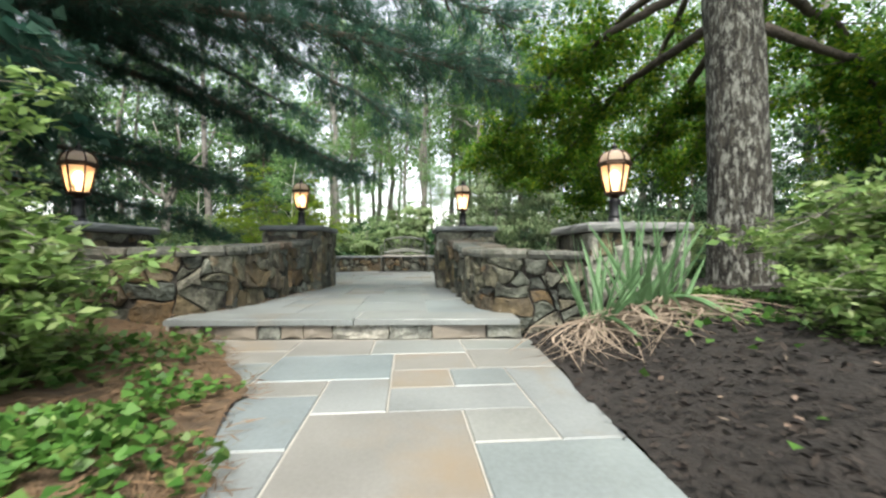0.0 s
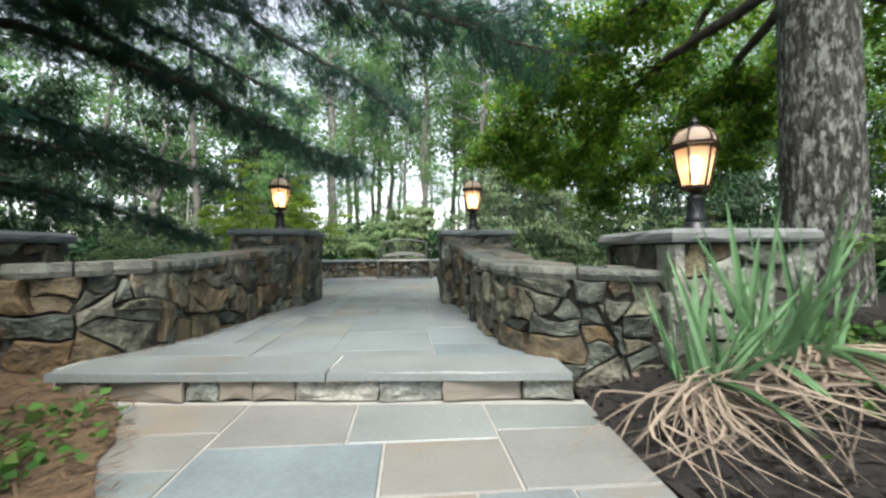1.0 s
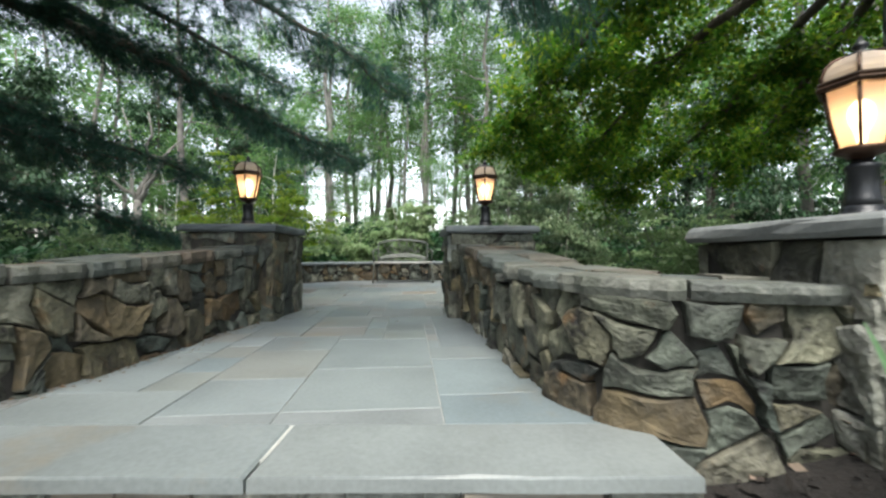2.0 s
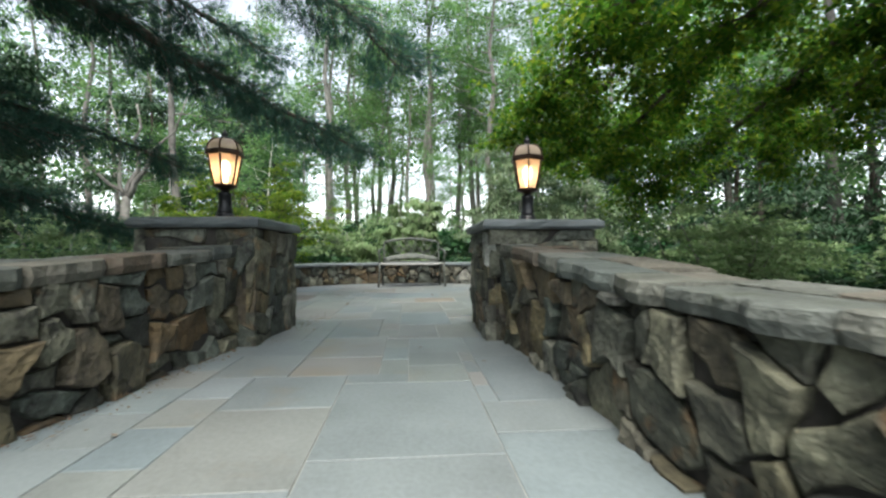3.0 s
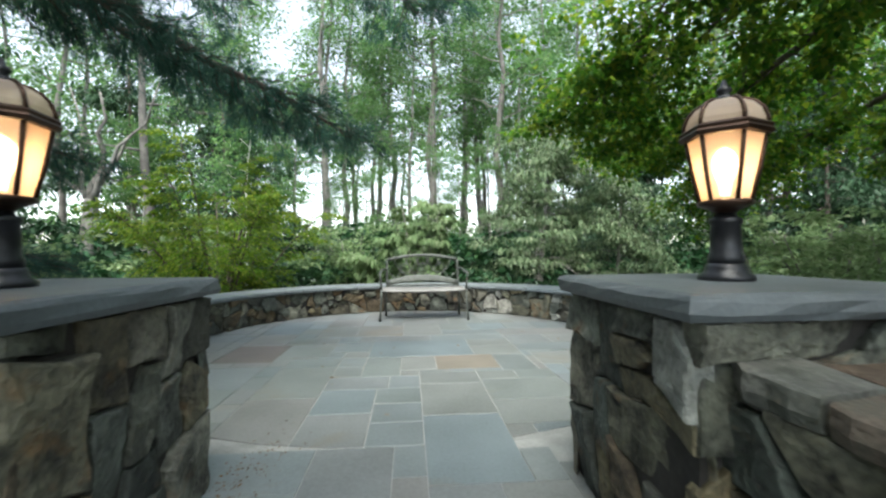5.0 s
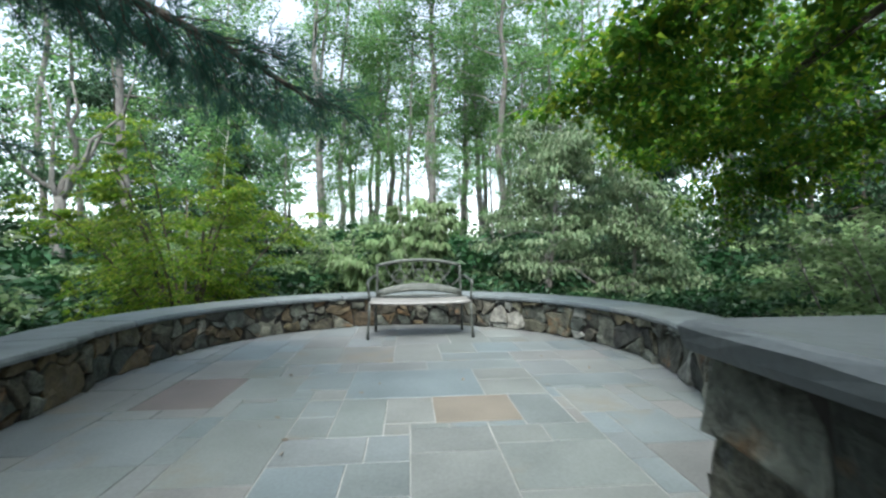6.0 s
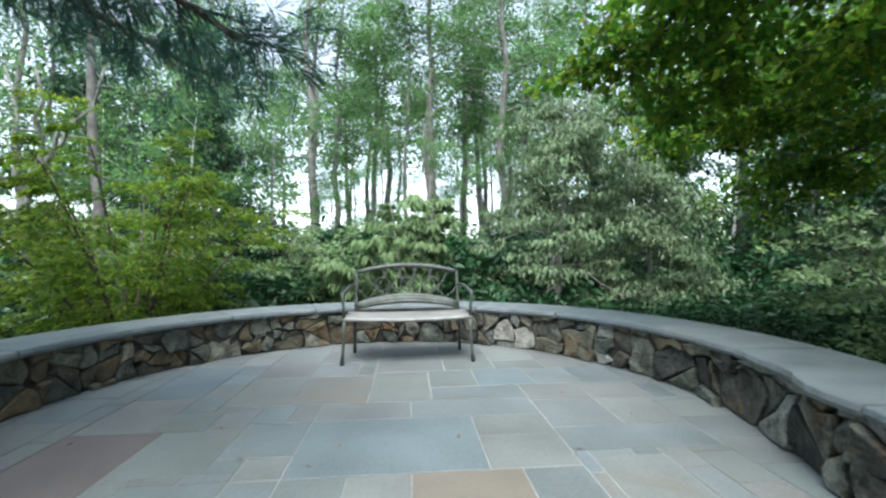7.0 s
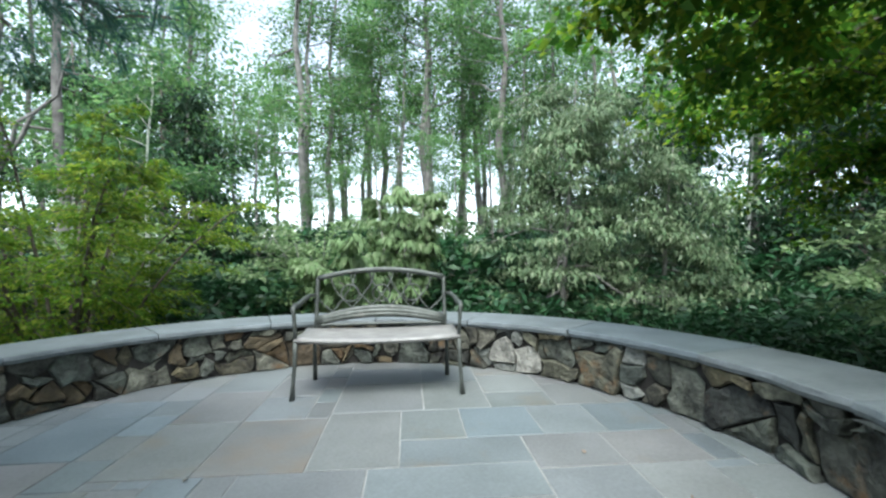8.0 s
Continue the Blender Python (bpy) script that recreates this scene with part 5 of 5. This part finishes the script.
scatter("bark_mulch", "shredded dark bark chips over the bed", "mulch", 9000, (.63, 4.0, .2, 4.2), .05, .35, CHIPS)
scatter("pine_litter", "rusty fallen pine needles over the bed", "pine needles", 14000, (-3.2, -.5, .3, 3.4), .09, .05, LITTER)
scatter("dead_leaves", "curled dry leaves fallen on the mulch", "fallen leaves", 120, (.66, 3.2, .8, 3.4), .05, .6, L_DRY)
for k in range(26):
    x, y = rng.uniform(-3.0, .7), rng.uniform(4.2, 11.2)
    if math.hypot(x - PATIO.x, y - PATIO.y) < 2.2 or (y < 7 and -1.6 < x < 0):
        me = leaf_cloud("fallen_leaf", np.array([(0, 0, 0.0)]), np.array([(1.0, 0, .1)]), np.array([.045]), np.array([.025]), L_DRY, rng=rng)
        put("fallen_leaf", me, label="small curled brown leaf on the flagstones", category="leaf", group="fallen leaves", at=pose(x, y, .006, 0, 0, rng.uniform(0, 360)))


def blade(rng, root, tip, width, sag, bend=0.0):
    """One sword leaf: a keeled strip that bows over."""
    a, b = np.array(root), np.array(tip)
    verts, faces = [], []
    d = b - a
    side = np.cross(d, rng.normal(size=3))
    side /= np.linalg.norm(side)
    k = 7
    for i in range(k + 1):
        u = i / k
        p = a + d * u + np.array([0, 0, sag * 4 * u * (1 - u)]) * np.linalg.norm(d)
        p = p + np.array([-d[1], d[0], 0]) * bend * math.sin(math.pi * u) + np.array([d[0], d[1], 0]) * abs(bend) * .3 * math.sin(2 * math.pi * u)
        w = width * (1 - u ** 2.5) * .5 + .001
        verts += [tuple(p - side * w), tuple(p + np.cross(side, d) / np.linalg.norm(d) * w * .35), tuple(p + side * w)]
    for i in range(k):
        for q in range(2):
            s = 3 * i + q
            faces.append((s, s + 1, s + 4, s + 3))
    return verts, faces


def iris(x, y, n, dry, height, label):
    z = bed_z(x, y) + .02
    th = empty("iris_clump", pose(x, y, z), label=label, category="iris", group="irises")
    for _ in range(n):
        r = rng.normal(size=2) * .06
        out = rng.normal(size=2) * .19
        h = height * rng.uniform(.5, 1.08)
        v, f = blade(rng, (r[0], r[1], .02), (r[0] + out[0], r[1] + out[1], h), .036 * rng.uniform(.6, 1.2), .05 * rng.random())
        put("leaf_blade", mesh_of("leaf_blade", v, f, L_IRIS), th)
    for _ in range(dry):
        a = radians(rng.uniform(-160, 10))
        ln = rng.uniform(.25, .75)
        ex, ey = math.cos(a) * ln, math.sin(a) * ln
        v, f = blade(rng, (rng.normal() * .04, rng.normal() * .04, rng.uniform(.04, .12)), (ex, ey, bed_z(max(x + ex, .63), y + ey) - z + rng.uniform(.01, .05)), .009 * rng.uniform(.5, 1.6), .10 * rng.random(), rng.normal() * .22)
        put("dry_blade", mesh_of("dry_blade", v, f, L_DRY), th, "limp dry brown leaf")
    for _ in range(3):
        a = radians(rng.uniform(-120, -60))
        v, f = blade(rng, (0, 0, .1), (math.cos(a) * .45, math.sin(a) * .45, .06), .03, .1)
        put("leaf_blade", mesh_of("leaf_blade", v, f, L_IRIS), th)


iris(1.02, 2.82, 17, 110, .68, "iris clump with green blades and limp dry leaves")
iris(1.27, 2.90, 20, 80, .74, "iris clump with tall green blades before the pier")
iris(1.46, 2.80, 16, 60, .70, "iris clump with spreading green blades")


# --- litter caught along the foot of the wall, and ivy that climbs it
c, w = [], []
for _ in range(420):
    s = rng.uniform(0, LINE_L.length * .8)
    x, y = LINE_L.at(s, abs(rng.normal()) * .06 + .05)
    c.append((x, y, .006 + .01 * rng.random()))
    w.append((rng.normal(), rng.normal(), .05))
for _ in range(160):
    c.append((-1.55 + rng.normal() * .07, 6.75 + rng.normal() * .22, .006 + .01 * rng.random()))
    w.append((rng.normal(), rng.normal(), .05))
L = .017 * rng.uniform(.4, 1.4, len(c))
put("wall_litter", leaf_cloud("wall_litter", np.array(c), np.array(w), L, L * .45, LITTER, rng=rng), label="brown needles and bits along the wall's foot", category="leaf litter", kind="stuff")
c, w = [], []
while len(c) < 150:
    s = LINE_L.length - abs(rng.normal()) * .55
    z = -.12 + rng.random() ** 1.6 * .40
    if s < 3.0 or noise.noise(Vector((s * 3.5, z * 5, 2))) < .0:
        continue
    x, y = LINE_L.at(min(s, LINE_L.length), .065 + .02 * rng.random())
    c.append((x, y, z))
    w.append((rng.normal(), rng.normal() - .5, rng.normal() * .8))
L = .05 * rng.uniform(.5, 1.2, len(c))
ivy_up = empty("climbing_ivy", pose(0, 0, 0), label="sprigs of dark ivy climbing the fieldstone wall", category="ivy", kind="stuff")
put("leaves", leaf_cloud("leaves", np.array(c), np.array(w), L, L * .85, L_IVY, rng=rng), ivy_up, kind="stuff")


# ------------------------------------------------------------- paving pieces and wall stones
rng = np.random.default_rng(5)


def keep_path(poly):
    poly = half_plane(poly, 0, 1, STEP_Y - 0.02)
    poly = half_plane(poly, 1, 0, 0.63)
    poly = half_plane(poly, 0, -1, 3.0) if len(poly) > 2 else poly
    return half_plane(poly, -1, 0, 2.15) if len(poly) > 2 else poly


U = 0.0762
PATH_FLAGS = [(-.25, .37, 2.69, 3.45, ""), (.37, 1.0, 2.81, 3.45, ""), (.37, 1.0, 2.35, 2.81, "warm"), (-.115, .37, 2.35, 2.69, "warm"), (-.74, -.115, 2.2, 2.69, ""), (-.74, -.25, 2.69, 3.45, "warm"),
              (-1.3, -.74, 2.9, 3.45, "warm"), (-1.3, -.74, 2.53, 2.9, "warm"), (-1.3, -.74, 1.95, 2.53, ""), (-.115, .19, 2.04, 2.35, "warm"), (.19, .485, 2.04, 2.35, ""), (-.115, .485, 1.71, 2.04, ""),
              (.485, 1.0, 1.41, 2.35, ""), (-.42, -.115, 1.71, 2.2, ""), (-.95, -.42, 1.41, 1.95, ""), (-.74, -.42, 1.95, 2.2, "warm"), (-.42, .18, .95, 1.71, "warm"), (.18, .485, 1.41, 1.71, ""), (.18, 1.0, .8, 1.41, ""), (-.95, -.42, .7, 1.41, "")]
lay(path, packed(rng, -2.3, 0.98, -3.0, 3.6, U, SIZES, PATH_FLAGS), keep_path, -DROP, 0.03, TURN, rng, 0.0046)


def keep_walk(poly):
    poly = half_plane(poly, 0, -1, -(STEP_Y + 0.36))
    if len(poly) < 3 or sum(p[1] for p in poly) / len(poly) > 7.1:
        return []
    poly = half_plane(poly, 1, 0, 0.62)
    return half_plane(poly, -1, 0, 2.08) if len(poly) > 2 else poly


def keep_round(poly):
    if sum(p[1] for p in poly) / len(poly) <= 7.1:
        return []
    for k in range(48):
        a = 2 * math.pi * k / 48
        nx, ny = math.cos(a), math.sin(a)
        poly = half_plane(poly, nx, ny, nx * PATIO.x + ny * PATIO.y + PATIO_R + 0.2)
        if len(poly) < 3:
            return []
    return poly


X0, Y0 = -3.2, 3.2
ROUND_FLAGS = [(-.05, .44, 8.45, 8.92, "tan"), (-.70, .27, 8.92, 9.58, ""), (.27, .76, 9.26, 9.60, ""), (.27, .76, 8.92, 9.26, ""), (-.70, -.05, 9.58, 9.9, ""), (-.05, .74, 9.58, 9.88, ""), (.76, 1.24, 9.4, 9.84, ""), (1.24, 1.62, 9.4, 9.84, ""),
               (.76, 1.62, 9.08, 9.4, ""), (-.38, .09, 9.9, 10.7, ""), (.09, .42, 10.23, 10.68, ""), (.09, .76, 9.88, 10.23, ""), (.42, .91, 10.23, 10.68, ""), (.76, 1.24, 9.84, 10.2, ""), (1.24, 1.7, 9.84, 10.2, ""), (.91, 1.3, 10.22, 10.7, ""),
               (-.9, -.38, 9.92, 10.6, "warm"), (-1.34, -.9, 9.92, 10.6, ""), (-1.03, -.70, 9.12, 9.58, ""), (-2.07, -1.53, 8.86, 9.52, "dark"), (-1.53, -1.03, 9.0, 9.5, ""), (.44, .8, 8.4, 8.92, ""), (-.40, -.05, 8.45, 8.92, ""), (-.72, -.40, 8.3, 8.92, ""),
               (-.26, .06, 6.15, 6.72, ""), (.06, .4, 6.1, 6.72, ""), (.2, .75, 4.7, 5.45, ""), (-.75, -.30, 5.2, 5.6, "warm")]
rects = packed(rng, X0, X0 + 84 * U, Y0, Y0 + 118 * U, U, SIZES, ROUND_FLAGS)
lay(walkway, rects, keep_walk, 0.0, 0.04, TURN, rng, 0.0021, 0.0015)
lay(terrace, rects, keep_round, 0.0, 0.04, TURN, rng, 0.0045, 0.002)

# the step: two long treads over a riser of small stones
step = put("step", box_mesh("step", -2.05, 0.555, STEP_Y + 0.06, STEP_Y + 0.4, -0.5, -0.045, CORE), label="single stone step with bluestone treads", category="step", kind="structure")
cuts = [-2.06, -0.66, 0.565]
for a, b in zip(cuts, cuts[1:]):
    poly = [(a + .004, STEP_Y)] + [(a + (b - a) * k / 8, STEP_Y + rng.uniform(-.006, .006)) for k in range(1, 8)] + [(b - .004, STEP_Y), (b - .004, STEP_Y + .355), (a + .004, STEP_Y + .355)]
    c = ((a + b) / 2, STEP_Y + .18)
    put("tread", slab_mesh("tread", [(p[0] - c[0], p[1] - c[1]) for p in poly], 0, 0.045, BLUESTONE, 0.008), step, at=pose(*c, 0.001))


class Flipped(Line):
    """A face line that looks the other way."""

    def at(self, s, off=0.0):
        return Line.at(self, s, -off)


riser = Flipped([(-2.03, STEP_Y + .05), (0.58, STEP_Y + .05)], False)
x = 0.0
while x < riser.length - 0.05:
    e = min(x + rng.uniform(.12, .42), riser.length)
    made = stone_mesh(rng, [(x, -DROP), (e, -DROP), (e, -.047), (x, -.047)], riser, .004, .02, [PALESTONE, TAN_FLAG, PALESTONE, WARM_FLAG, TAN_FLAG][rng.integers(5)])
    if made:
        put("riser_stone", made[0], step, at=Matrix.Translation(made[1]))
    x = e

mixed = [FIELDSTONE] * 9 + [RUSTSTONE] * 3
face_stones(wall_right, np.random.default_rng(31), LINE_R, -0.16, TOP_R, 0.053, [FIELDSTONE] * 14 + [RUSTSTONE])
face_stones(wall_left, np.random.default_rng(32), LINE_L, -0.16, TOP_L, 0.055, mixed)
# stones differ by side; rusty ones also carry the trees' shade on the left
face_stones(wall_round, np.random.default_rng(33), LINE_P, 0.0, TOP_P, 0.054, lambda cs: [FIELDSTONE] * 7 + ([PALESTONE] * 3 if cs < LINE_P.length * .45 else [RUSTSTONE] * 3), slant=.35, nick=.35)
for wall, line, tops, seed in ((wall_right, LINE_R, TOP_R, 41), (wall_left, LINE_L, TOP_L, 42)):
    split = np.random.default_rng(seed)
    coping(wall, split, line, lambda s: tops(s) + .068, .072, .055, .19, (.22, .55), COPING, gap=.007, ragged=.028, skew=.07, uneven=.013)
    coping(wall, split, line, lambda s: tops(s) + .060, .064, -.205, .47, (.25, .60), COPING, gap=.007, ragged=.018, skew=.05, uneven=.012)
coping(wall_round, np.random.default_rng(43), LINE_P, lambda s: TOP_P(s) + .055, .055, .075, .52, (.75, 1.05), TERRACE_COPING, gap=.004, ragged=.013, uneven=.003)
for th, w, d, h, mats, seed, unit in PIERS:
    rng = np.random.default_rng(seed)
    e = 0.026
    for pts in (((-w / 2 - e, -d / 2), (w / 2 + e, -d / 2)), ((w / 2, -d / 2 - e), (w / 2, d / 2 + e)), ((w / 2 + e, d / 2), (-w / 2 - e, d / 2)), ((-w / 2, d / 2 + e), (-w / 2, -d / 2 - e))):
        face_stones(th, rng, Flipped(pts, False), -0.1, lambda s: h - .004, unit, mats, proud=.030, gap=.006, slant=.08, nick=.2, warp=.6)
